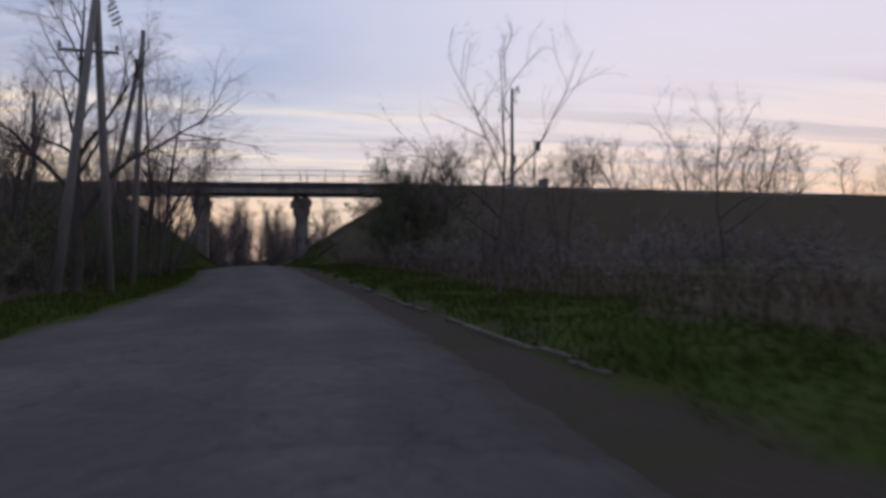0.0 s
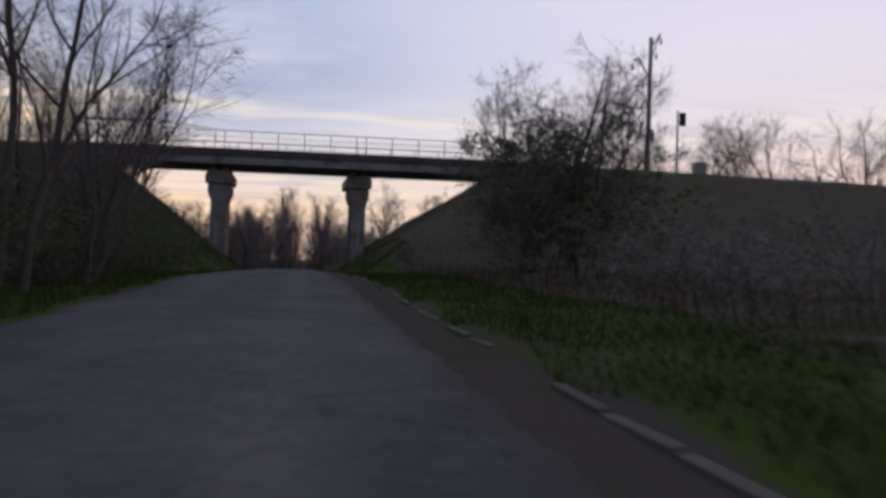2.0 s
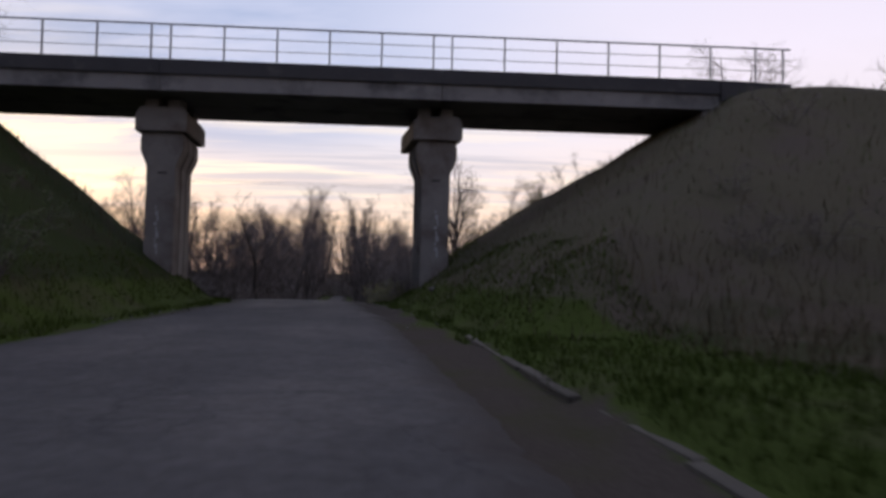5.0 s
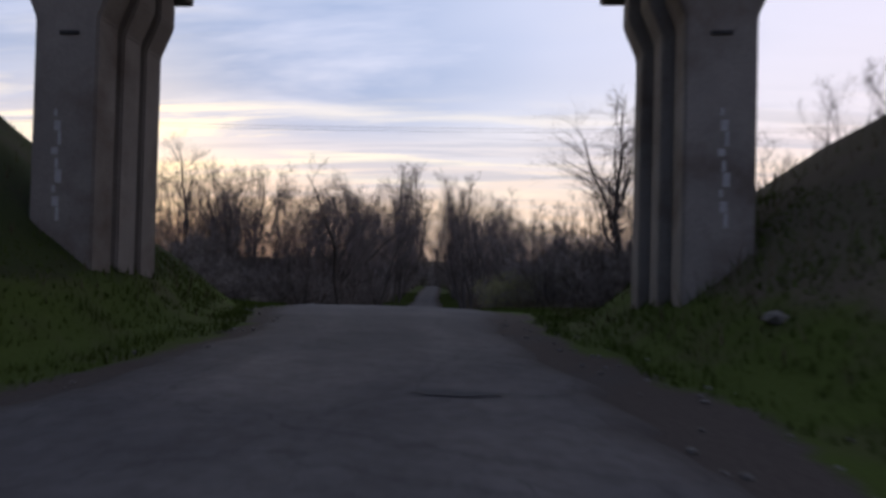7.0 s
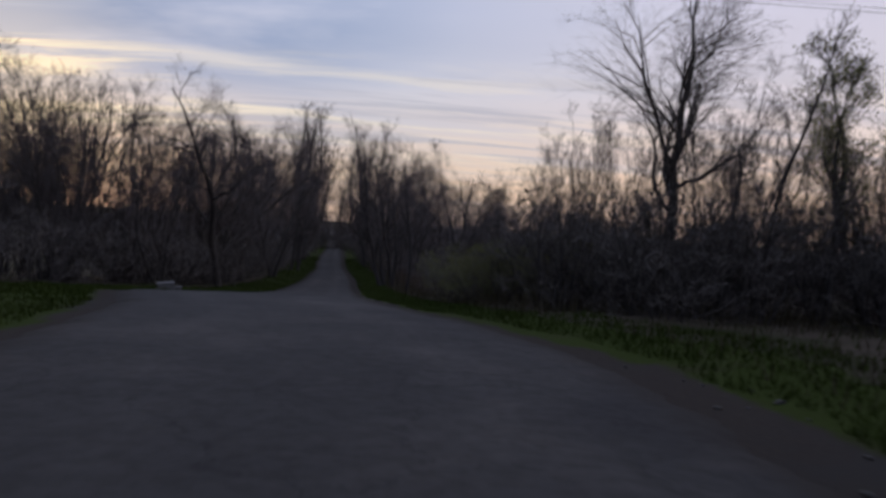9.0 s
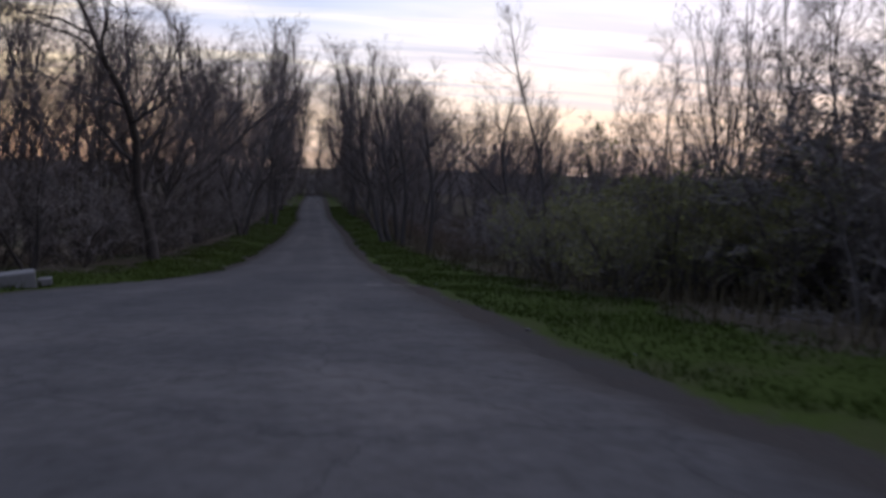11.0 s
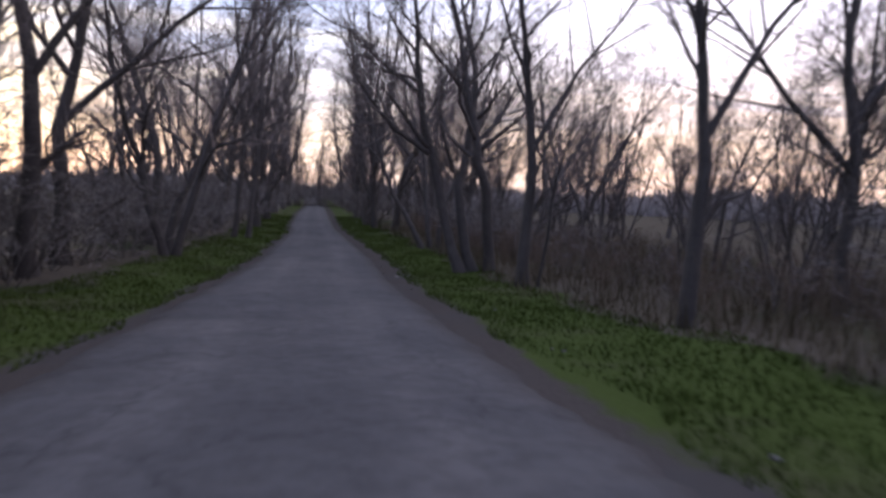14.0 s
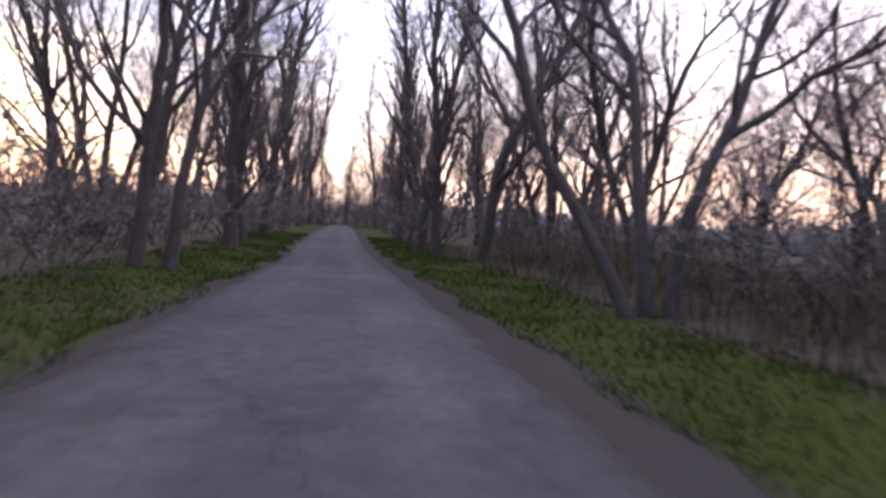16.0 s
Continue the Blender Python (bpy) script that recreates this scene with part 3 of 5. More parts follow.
def catenary_mast(x, y, h, arm=1):
    z = float(land(x, y)) - 0.3
    t = thing("catenary_mast", pose(x, y, z, 0, 0.6, 0), "slender grey concrete railway mast with cantilever arms", "railway mast", "masts along the railway")
    part("mast", rod((0, 0, 0), (0, 0, h), 0.21, 0.15, 12), M_POLE, t, smooth_faces=True)
    part("cantilever", join(rod((0, 0.1, h - 3.4), (0.1, -0.1, h - 3.4), 0.03), rod((0.05, -0.1, h - 3.6), (-1.1 * arm, -0.4, h - 1.9), 0.06), rod((-1.1 * arm, -0.4, h - 1.9), (-1.5 * arm, -0.4, h - 2.0), 0.06), rod((0, 0, h - 3.0), (-1.4 * arm, -0.4, h - 4.1), 0.055)), M_STEEL, t)
    part("top_arm", join(rod((0, 0, h - 0.8), (0.75 * arm, 0, h + 0.35), 0.06), rod((0, 0, h - 1.9), (0.75 * arm, 0, h + 0.35), 0.045)), M_STEEL, t)
    for ax, az in ((0.80 * arm, h - 0.05), (0.45 * arm, h - 1.25), (-1.48 * arm, h - 2.25)):
        part("insulator", join(*(rod((ax, -0.02, az - 0.12 * k), (ax, -0.02, az - 0.12 * k - 0.05), 0.08, 0.11, 8) for k in range(4)), rod((ax, -0.02, az + 0.25), (ax, -0.02, az - 0.5), 0.015)), M_PORCELAIN, t)
    part("clamp_box", box((0.35, 0.35, 0.9), (0.2, -0.1, 4.1), 0.04), M_STEEL, t, "dark equipment box strapped to the mast")
    part("side_bracket", join(rod((0, 0, 4.6), (-0.75 * arm, -0.2, 4.6), 0.035), rod((-0.55 * arm, -0.15, 4.6), (-0.55 * arm, -0.15, 5.2), 0.03)), M_STEEL, t)
    part("footing_box", box((0.85, 0.5, 1.1), (-0.3, -0.15, 0.75), 0.03), M_STEEL, t, "grey equipment box")
    return t


catenary_mast(27.6, 74.6, 12.0)
catenary_mast(72.0, 69.0, 10.5)
catenary_mast(-19.0, 69.2, 8.6, -1)
sz = float(land(30.6, 75.7)) - 0.3
signal = thing("railway_signal", pose(30.6, 75.7, sz), "tall railway signal mast with a black hooded head", "railway signal")
part("mast", rod((0, 0, 0), (0, 0, 8.0), 0.085, 0.07), M_POLE, signal)
head = part("signal_head", join(box((0.48, 0.22, 1.1), (0.42, 0, 7.25), 0.05), rod((0, 0, 7.5), (0.42, 0, 7.5), 0.03), rod((0, 0, 7.0), (0.42, 0, 7.0), 0.03)), M_BLACK, signal)
for k in (-0.3, 0.05, 0.38):
    part("hood", join(rod((0.42, -0.10, 7.25 + k), (0.42, -0.38, 7.23 + k), 0.13, 0.12, 12)), M_BLACK, head)
cabinet = thing("relay_cabinet", pose(29.5, 69.6, float(land(29.5, 69.6)) - 0.25), "grey steel trackside relay cabinet", "cabinet")
part("body", box((0.9, 0.6, 1.1), (0, 0, 0.55), 0.03), M_STEEL, cabinet)
part("lid", box((1.0, 0.7, 0.06), (0, 0, 1.12), 0.015), M_STEEL, cabinet)
for k, px_ in enumerate((34.5, 38.2, 43.0, 47.5, 52.0, 57.5)):
    pz = float(land(px_, 68.6))
    fp = thing("marker_post", pose(px_, 68.6, pz - 0.2, 2 * (k % 3) - 2, 3 * (k % 2) - 1, 0), "short weathered concrete trackside post", "post", "posts along the railway shoulder")
    part("post", box((0.13, 0.13, 0.95), (0, 0, 0.475), 0.02), M_POLE, fp)

# ---- braced utility poles ----


def braced_pole(foot, brace, top, arm_z, label, thick=0.17):
    f = Vector((*foot, float(land(*foot)) - 0.4))
    g = Vector((*brace, float(land(*brace)) - 0.4))
    t = thing("utility_pole", Matrix.Translation(f), label, "utility pole", "utility poles by the road")
    tp = Vector(top) - f
    part("pole", rod((0, 0, 0), tp, thick, thick * 0.65, 12), M_POLE, t, smooth_faces=True)
    part("brace", rod(g - f, tp * 0.93, thick * 0.94, thick * 0.65, 12), M_POLE, t, smooth_faces=True)
    if not arm_z:
        part("cable_fuse", join(rod((0.22, -0.1, tp.z - 1.2), (0.24, -0.1, tp.z - 1.9), 0.05), rod((0.1, 0, tp.z - 1.0), (0.22, -0.1, tp.z - 1.2), 0.015), rod((0.24, -0.1, tp.z - 1.9), (0.12, 0, tp.z - 4.2), 0.012)), M_BLACK, t, "black fuse and hanging cable")
        return t
    c = tp * ((arm_z - f.z) / tp.z)
    d = Vector((1, 0.12, 0)).normalized()
    arm = part("crossarm", join(rod(c - d * 0.85, c + d * 0.85, 0.055, None, 6), rod(c - d * 0.6, c - Vector((0, 0, 0.6)), 0.02), rod(c + d * 0.6, c - Vector((0, 0, 0.6)), 0.02)), M_STEEL, t)
    for s in (-0.8, 0.8):
        q = c + d * s
        part("insulator", join(rod(q, q + Vector((0, 0, 0.22)), 0.012), rod(q + Vector((0, 0, 0.10)), q + Vector((0, 0, 0.17)), 0.06, 0.05), rod(q + Vector((0, 0, 0.17)), q + Vector((0, 0, 0.25)), 0.045, 0.03)), M_PORCELAIN, arm)
    part("cable_loop", join(*(rod(tp * 0.97 + Vector((0.3 + 0.05 * k, 0, -0.15 * k)), tp * 0.97 + Vector((0.33 + 0.07 * math.sin(k), 0, -0.15 * k - 0.17)), 0.03, None, 6) for k in range(9))), M_BLACK, t, "hanging black cable and fuse")
    return t


braced_pole((-1.55, 24.0), (-0.55, 26.2), (-0.25, 24.2, 11.8), 9.3, "pale concrete utility pole with a brace and a short crossarm", 0.165)
braced_pole((-0.75, 29.7), (-2.5, 30.4), (-0.30, 29.8, 11.8), 0, "pale concrete utility pole leaning brace beside the road", 0.13)

# ---- kerb ----
kerb = tagged(new("kerb"), "broken row of pale concrete kerbstones beside the grass verge", "kerb", kind="structure")
rng = random.Random(4)
stone = box((0.13, 0.98, 0.30), (0, 0, 0), 0.025)
stone_me = bpy.data.meshes.new("kerbstone")
stone.to_mesh(stone_me)
stone.free()
stone_me.materials.append(M_KERB)
y = 7.6
while y < 58:
    gap = rng.random()
    if not (13.6 < y < 15.0 or 31.5 < y < 33.0 or gap < 0.06):
        k = new("kerbstone", stone_me)
        k.parent = kerb
        x0 = float(kerb_x(y + 0.5))
        ang = math.degrees(math.atan2(float(kerb_x(y)) - float(kerb_x(y + 1)), 1.0))
        k.matrix_world = pose(x0 + rng.uniform(-0.05, 0.05), y + 0.5, float(road_z(y)) - 0.085 + rng.uniform(-0.03, 0.015), rng.uniform(-1.0, 1.0), rng.uniform(-4, 4), ang + rng.uniform(-0.8, 0.8))
    y += 1.02

# ---- plants ----


class Tubes:
    """Collects tapered tubes and pointed twigs and gives them as one mesh."""

    def __init__(self):
        self.v, self.f, self.n, self.spikes, self.hairs = [], [], 0, [], []

    def add(self, pts, rad, sides):
        pts, rad = np.asarray(pts), np.asarray(rad)
        d = pts[-1] - pts[0]
        d = d / (np.linalg.norm(d) + 1e-9)
        a = np.cross(d, (0.31, 0.77, 0.55) if abs(d[2]) > 0.8 else (0, 0, 1.0))
        a = a / np.linalg.norm(a)
        b = np.cross(d, a)
        t = np.arange(sides) * (2 * math.pi / sides)
        ring = np.cos(t)[:, None] * a + np.sin(t)[:, None] * b
        n = len(pts)
        self.v.append((pts[:, None, :] + ring[None] * rad[:, None, None]).reshape(-1, 3))
        i = np.arange(n - 1)[:, None] * sides + np.arange(sides)[None]
        j = np.arange(n - 1)[:, None] * sides + (np.arange(sides)[None] + 1) % sides
        self.f += (np.stack([i, j, j + sides, i + sides], -1) + self.n).reshape(-1, 4).tolist()
        self.n += n * sides

    def spike(self, a, b, r):
        self.spikes.append((*a, *b, r))

    def hair(self, a, b, r):
        self.hairs.append((*a, *b, r))

    def mesh(self, name, mat):
        if self.spikes:
            s = np.array(self.spikes)
            a, b, r = s[:, :3], s[:, 3:6], s[:, 6:7]
            d = b - a
            d = d / (np.linalg.norm(d, axis=1)[:, None] + 1e-9)
            p = np.cross(d, np.roll(d, 1, axis=1) + 0.3)
            p = p / (np.linalg.norm(p, axis=1)[:, None] + 1e-9)
            q = np.cross(d, p)
            v = np.stack([a + p * r, a + (-0.5 * p + 0.87 * q) * r, a + (-0.5 * p - 0.87 * q) * r, b], 1)
            k = np.arange(len(s))[:, None, None] * 4 + np.array([[0, 1, 3], [1, 2, 3], [2, 0, 3]])[None] + self.n
            self.v.append(v.reshape(-1, 3))
            self.f += k.reshape(-1, 3).tolist()
            self.n += 4 * len(s)
        if self.hairs:
            s = np.array(self.hairs)
            a, b, r = s[:, :3], s[:, 3:6], s[:, 6:7]
            p = np.cross(b - a, np.roll(b - a, 1, axis=1) + 0.1)
            p = p / (np.linalg.norm(p, axis=1)[:, None] + 1e-9)
            self.v.append(np.stack([a + p * r, a - p * r, b], 1).reshape(-1, 3))
            self.f += (np.arange(len(s) * 3).reshape(-1, 3) + self.n).tolist()
        return mesh_from(name, np.concatenate(self.v), self.f, [mat])


def unit(v):
    return v / (np.linalg.norm(v) + 1e-9)


def limb(rg, start, way, length, r0, r1, segs, wander, rise, hold=0.0):
    """A wandering line of points with its radii; hold: how firmly it keeps to its way."""
    pts, d = [np.array(start)], np.array(way)
    for _ in range(segs):
        d = unit(d + hold * (np.array(way) - d) + rg.normal(0, wander, 3) + (0, 0, rise))
        pts.append(pts[-1] + d * (length / segs))
    return np.array(pts), np.linspace(r0, r1, segs + 1)


def bent(rg, d, angle):
    """A way at about the angle (radians) from d, turned at random round it."""
    p = unit(np.cross(d, rg.normal(0, 1, 3)))
    return unit(d * math.cos(angle) + p * math.sin(angle))


def tree_meshes(seed, height, stems=1, lean=0.15, limbs=8, angle=0.75, reach=0.5, first=0.3, girth=0.02, fine=5, rise=0.12, wander=0.12, twig=0.006, droop=0.0, ends=4, ways=None, apart=0.0, boughs=()):
    """The wood and the twigs of a bare tree of that height, standing on the origin, and the places of twig ends."""
    rg = np.random.default_rng(seed)
    wood, fuzz, tips = Tubes(), Tubes(), []
    big = height > 5
    ts, ls, bs = (12, 7, 2) if big else (6, 4, 2)
    for s in range(stems):
        th = rg.uniform(0, 2 * math.pi) if stems == 1 else 2 * math.pi * s / stems + rg.uniform(-0.5, 0.5)
        way = unit(np.array([math.cos(th) * lean, math.sin(th) * lean, 1.0]))
        if ways:
            way = unit(np.array([*ways[s], 1.0]))
            th = math.atan2(ways[s][1], ways[s][0])
        h = height * (rg.uniform(0.75, 1.0) if s else 0.96)
        r0 = girth * height * (1.0 if stems == 1 else 0.72)
        base = np.array([math.cos(th), math.sin(th), 0]) * (0.0 if stems == 1 else girth * height * 0.8) - (0, 0, 0.3)
        if apart:
            base = np.array([(s - (stems - 1) / 2) * apart, 0.1 * (s % 2), -0.3])
        tp, tr = limb(rg, base, way, h, r0, r0 * 0.12, ts, wander * (0.75 if ways else 0.6), 0.03, 0.35 if ways else 0.0)
        tr[0] *= 1.35
        wood.add(tp, tr, 8 if big else 3)
        extra = [b for b in boughs if b[0] == s]
        for k in range(limbs + len(extra)):
            u = first + (0.97 - first) * (k + rg.uniform(0, 0.9)) / limbs
            if k >= limbs:
                u = extra[k - limbs][1]
            i = min(int(u * ts), ts - 1)
            p = tp[i] + (tp[i + 1] - tp[i]) * (u * ts - i)
            r = np.interp(u * ts, np.arange(ts + 1), tr)
            d = bent(rg, unit(tp[i + 1] - tp[i]), angle * rg.uniform(0.7, 1.25))
            if d[2] < -0.05:
                d[2] = abs(d[2])
            ln = height * reach * (1.10 - u) ** 0.5 * rg.uniform(0.65, 1.1)
            thick = min(r * 0.62, 0.35 * r0 + 0.01)
            nb = max(3, int(fine * 1.25))
            if k >= limbs:
                # a bough: a strong limb with a way and a length of its own
                d, ln, thick, nb = unit(np.array(extra[k - limbs][2])), height * extra[k - limbs][3], r * 0.72, nb * 2
            lp, lr = limb(rg, p, d, ln, thick, twig * 1.4, ls, wander, rise)
            wood.add(lp, lr, 5 if big else 3)
            for b in range(nb):
                ub = 0.22 + 0.77 * (b + rg.uniform(0, 1)) / nb
                ib = min(int(ub * ls), ls - 1)
                q = lp[ib] + (lp[ib + 1] - lp[ib]) * (ub * ls - ib)
                e = bent(rg, unit(lp[ib + 1] - lp[ib]), rg.uniform(0.45, 0.95))
                bl = ln * (0.62 - 0.34 * ub) * rg.uniform(0.7, 1.15) + 0.02 * height
                bp, br = limb(rg, q, e, bl, min(lr[ib] * 0.7, 0.004 * height), twig, bs, wander * 1.3, rise - droop)
                if big:
                    fuzz.add(bp, br, 3)
                else:
                    fuzz.spike(bp[0], bp[1], br[0])
                    fuzz.spike(bp[1] - (bp[1] - bp[0]) * 0.1, bp[2], br[1])
                for c in range(fine):
                    uc = 0.1 + 0.9 * (c + rg.uniform(0, 1)) / fine
                    ic = min(int(uc * bs), bs - 1)
                    w = bp[ic] + (bp[ic + 1] - bp[ic]) * (uc * bs - ic)
                    g = bent(rg, unit(bp[ic + 1] - bp[ic]), rg.uniform(0.35, 0.95))
                    cl = bl * (0.62 - 0.25 * uc) * rg.uniform(0.7, 1.2) + 0.012 * height
                    mid = w + unit(g + (0, 0, rise * 0.5)) * cl * 0.55
                    tip = mid + unit(g + rg.normal(0, 0.25, 3) + (0, 0, rise * 0.7 - droop)) * cl * 0.5
                    shoot = fuzz.spike if big else fuzz.hair
                    shoot(w, mid + (mid - w) * 0.1, twig)
                    fuzz.hair(mid - (mid - w) * 0.15, tip, twig * 0.8)
                    for x in range(ends):
                        wx = w + (mid - w) * rg.uniform(0.2, 1.0) if x % 2 else mid + (tip - mid) * rg.uniform(0.0, 0.8)
                        gx_ = bent(rg, unit(tip - w), rg.uniform(0.35, 0.9))
                        ex = wx + unit(gx_ + (0, 0, rise * 0.5 - droop)) * cl * rg.uniform(0.4, 0.85)
                        fuzz.hair(wx, ex, twig * 0.75)
                        tips.append((wx, ex))
    return wood, fuzz, tips


def leaf_mesh(name, tips, seed, per, size, mat, mat2=None, share=0.0):
    """Small folded leaves strewn along the twig ends."""
    rg = np.random.default_rng(seed)
    ends = np.array(tips)
    idx = rg.integers(0, len(ends), int(len(ends) * per))
    c = ends[idx, 0] + (ends[idx, 1] - ends[idx, 0]) * rg.uniform(0.2, 1.1, (len(idx), 1)) + rg.normal(0, size * 0.6, (len(idx), 3))
    a = rg.normal(0, 1, (len(idx), 3))
    a /= np.linalg.norm(a, axis=1)[:, None]
    b = np.cross(a, rg.normal(0, 1, (len(idx), 3)))
    b /= np.linalg.norm(b, axis=1)[:, None]
    s = size * rg.uniform(0.6, 1.3, (len(idx), 1))
    v = np.stack([c - a * s, c + b * s * 0.5, c + a * s, c - b * s * 0.5], 1).reshape(-1, 3)
    f = np.arange(len(idx) * 4).reshape(-1, 4)
    which = (rg.uniform(0, 1, len(idx)) < share).astype(int) if mat2 else None
    return mesh_from(name, v, f, [mat, mat2] if mat2 else [mat], which, False)


PLANTS = {}


def plant_kind(key, name, label, category, group, leaf=None, **how):
    """Builds a kind of plant once, to be set out by put()."""
    wood, fuzz, tips = tree_meshes(**how)
    stems_mat = M_REED if how["height"] < 2 else M_BARK
    meshes = [("trunk", wood.mesh("trunk", stems_mat)), ("crown", fuzz.mesh("crown", M_REED if how["height"] < 2 else M_BRUSH if how["height"] < 4.5 else M_TWIG))]
    if leaf:
        meshes.append(("foliage", leaf_mesh("foliage", tips, how["seed"] + 5, **leaf)))
    PLANTS[key] = (meshes, name, label, category, group, how["height"])


MASS = []


def put(key, x, y, h, turn=0.0, tilt=0.0, label="", sink=0.0, wide=1.0):
    meshes, name, lab, cat, group, h0 = PLANTS[key]
    s = h / h0
    if key[:5] == "brush" and ((y > 80 and (y > 134 or x < -15 or x > 14)) or (y < 70 and x > 13)):
        # far undergrowth is kept for one joined thicket
        MASS.append(("coarse" + key[5:], pose(x, y, float(land(x, y)) - sink, tilt, 0, turn) @ Matrix.Diagonal((s * wide, s * wide, s, 1))))
        return None
    t = thing(name, pose(x, y, float(land(x, y)) - sink, tilt, 0, turn) @ Matrix.Diagonal((s * wide, s * wide, s, 1)), label or lab, cat, group)
    for n, me in meshes:
        part(n, me, None, t)
    return t


TALL = dict(name="bare_tree", category="tree", group="trees along the lane")
DEAD = dict(per=0.9, size=0.020, mat=M_DEADLEAF)
for k in range(4):
    plant_kind(f"tall{k}", label="tall bare roadside tree with upswept grey branches", seed=11 + k, height=14, limbs=18, angle=0.72, reach=0.34, first=0.10, girth=0.013, fine=5, rise=0.15, ends=9, twig=0.0045, stems=1, **TALL)
for k in range(3):
    plant_kind(f"poplar{k}", label="tall narrow bare avenue poplar with steep dense branches", seed=211 + k, height=16, limbs=36, angle=0.50, reach=0.23, first=0.07, girth=0.0115, fine=3, rise=0.17, wander=0.09, ends=9, twig=0.0068, lean=0.02, stems=1, **TALL)
for k in range(3):
    plant_kind(f"spread{k}", label="spreading bare tree with crooked dark limbs", seed=31 + k, height=10, stems=2 + k % 2, lean=0.22, limbs=9, angle=0.85, reach=0.42, first=0.2, girth=0.015, fine=5, rise=0.09, wander=0.19, ends=7, twig=0.0048, **TALL)
for k in range(2):
    plant_kind(f"broom{k}", label="bare many-stemmed tree with steep slender branches", seed=41 + k, height=11, stems=4, lean=0.26, limbs=8, angle=0.66, reach=0.34, first=0.16, girth=0.012, fine=5, rise=0.14, wander=0.12, ends=5, twig=0.0055, **TALL)
for k in range(2):
    plant_kind(f"haze{k}", label="young bare tree with a dense haze of fine twigs", seed=47 + k, height=7, stems=3, lean=0.24, limbs=7, angle=0.7, reach=0.36, first=0.14, girth=0.009, fine=4, rise=0.12, wander=0.14, ends=7, twig=0.0045, **TALL)
for k in range(2):
    plant_kind(f"whip{k}", label="clump of thin upright bare saplings", seed=51 + k, height=8, stems=6, lean=0.16, limbs=5, angle=0.5, reach=0.22, first=0.3, girth=0.006, fine=3, rise=0.2, ends=5, twig=0.005, name="sapling_clump", category="saplings", group="saplings by the lane")
for k in range(4):
    plant_kind(f"brush{k}", label="tangled bare brown undergrowth shrub with dead leaves", seed=71 + k, height=2.6, stems=7, lean=0.55, limbs=3, angle=0.65, reach=0.42, first=0.08, girth=0.007, fine=3, rise=0.05, wander=0.2, ends=5, twig=0.0065, leaf=DEAD, name="undergrowth_shrub", category="shrub", group="undergrowth thicket")
for k in range(4):
    plant_kind(f"coarse{k}", label="tangled bare brown undergrowth shrub with dead leaves", seed=81 + k, height=2.6, stems=6, lean=0.55, limbs=3, angle=0.65, reach=0.44, first=0.08, girth=0.007, fine=2, rise=0.05, wander=0.2, ends=5, twig=0.0095, leaf=dict(DEAD, per=0.5, size=0.026), name="undergrowth_shrub", category="shrub", group="undergrowth thicket")
for k in range(2):
    plant_kind(f"green{k}", label="shrub coming into olive-green leaf", seed=91 + k, height=4.2, stems=7, lean=0.42, limbs=5, angle=0.6, reach=0.4, first=0.08, girth=0.008, fine=4, rise=0.08, ends=3, twig=0.005, leaf=dict(per=2.6, size=0.032, mat=M_BUD), name="leafing_shrub", category="shrub", group="leafing shrubs")
for k in range(3):
    plant_kind(f"reed{k}", label="thin clump of dry brown weed stems", seed=151 + k, height=1.6, stems=12, lean=0.16, limbs=2, angle=0.5, reach=0.25, first=0.45, girth=0.0028, fine=1, rise=0.15, wander=0.08, ends=2, twig=0.003, name="weed_clump", category="weeds", group="dry weeds beside the lane")
plant_kind("hedge", label="dark green leafy shrub", seed=97, height=3.6, stems=6, lean=0.5, limbs=4, angle=0.6, reach=0.4, first=0.06, girth=0.008, fine=3, rise=0.06, ends=3, twig=0.005, leaf=dict(per=3.0, size=0.040, mat=M_LEAF), name="leafy_shrub", category="shrub", group="leafy shrubs")
plant_kind("blossom", label="large wild shrub with young leaves and white blossom", seed=103, height=7.5, stems=6, lean=0.42, limbs=9, angle=0.75, reach=0.36, first=0.06, girth=0.011, fine=5, rise=0.06, ends=4, twig=0.006, leaf=dict(per=7.0, size=0.031, mat=M_LEAF, mat2=M_BLOSSOM, share=0.07), name="blossoming_shrub", category="shrub", group="blossoming shrubs")
plant_kind("budding", label="tall tree with a thin haze of young leaves", seed=113, height=11, limbs=15, angle=0.6, reach=0.28, first=0.15, girth=0.011, fine=5, rise=0.16, ends=5, twig=0.006, leaf=dict(per=2.4, size=0.04, mat=M_BUD), **TALL)
plant_kind("thin", label="slender bare tree with short side branches", seed=117, height=9, limbs=11, angle=0.75, reach=0.22, first=0.3, girth=0.009, fine=4, rise=0.1, ends=6, twig=0.005, lean=0.03, **TALL)
plant_kind("heavy0", label="old multi-stemmed tree with thick leaning dark trunks", seed=123, height=11, stems=3, apart=0.36, ways=[(-0.36, 0.05), (-0.22, 0.12), (-0.04, 0.02)], limbs=9, angle=0.8, reach=0.42, first=0.30, girth=0.021, fine=5, rise=0.07, wander=0.17, ends=10, twig=0.0036, boughs=((0, 0.34, (-1.0, -0.1, 0.40), 0.42), (0, 0.5, (-0.7, 0.2, 0.7), 0.4), (1, 0.45, (-0.5, -0.2, 0.8), 0.4), (2, 0.42, (-0.35, 0.1, 1.0), 0.45), (2, 0.38, (0.9, 0.1, 0.6), 0.32)), **TALL)
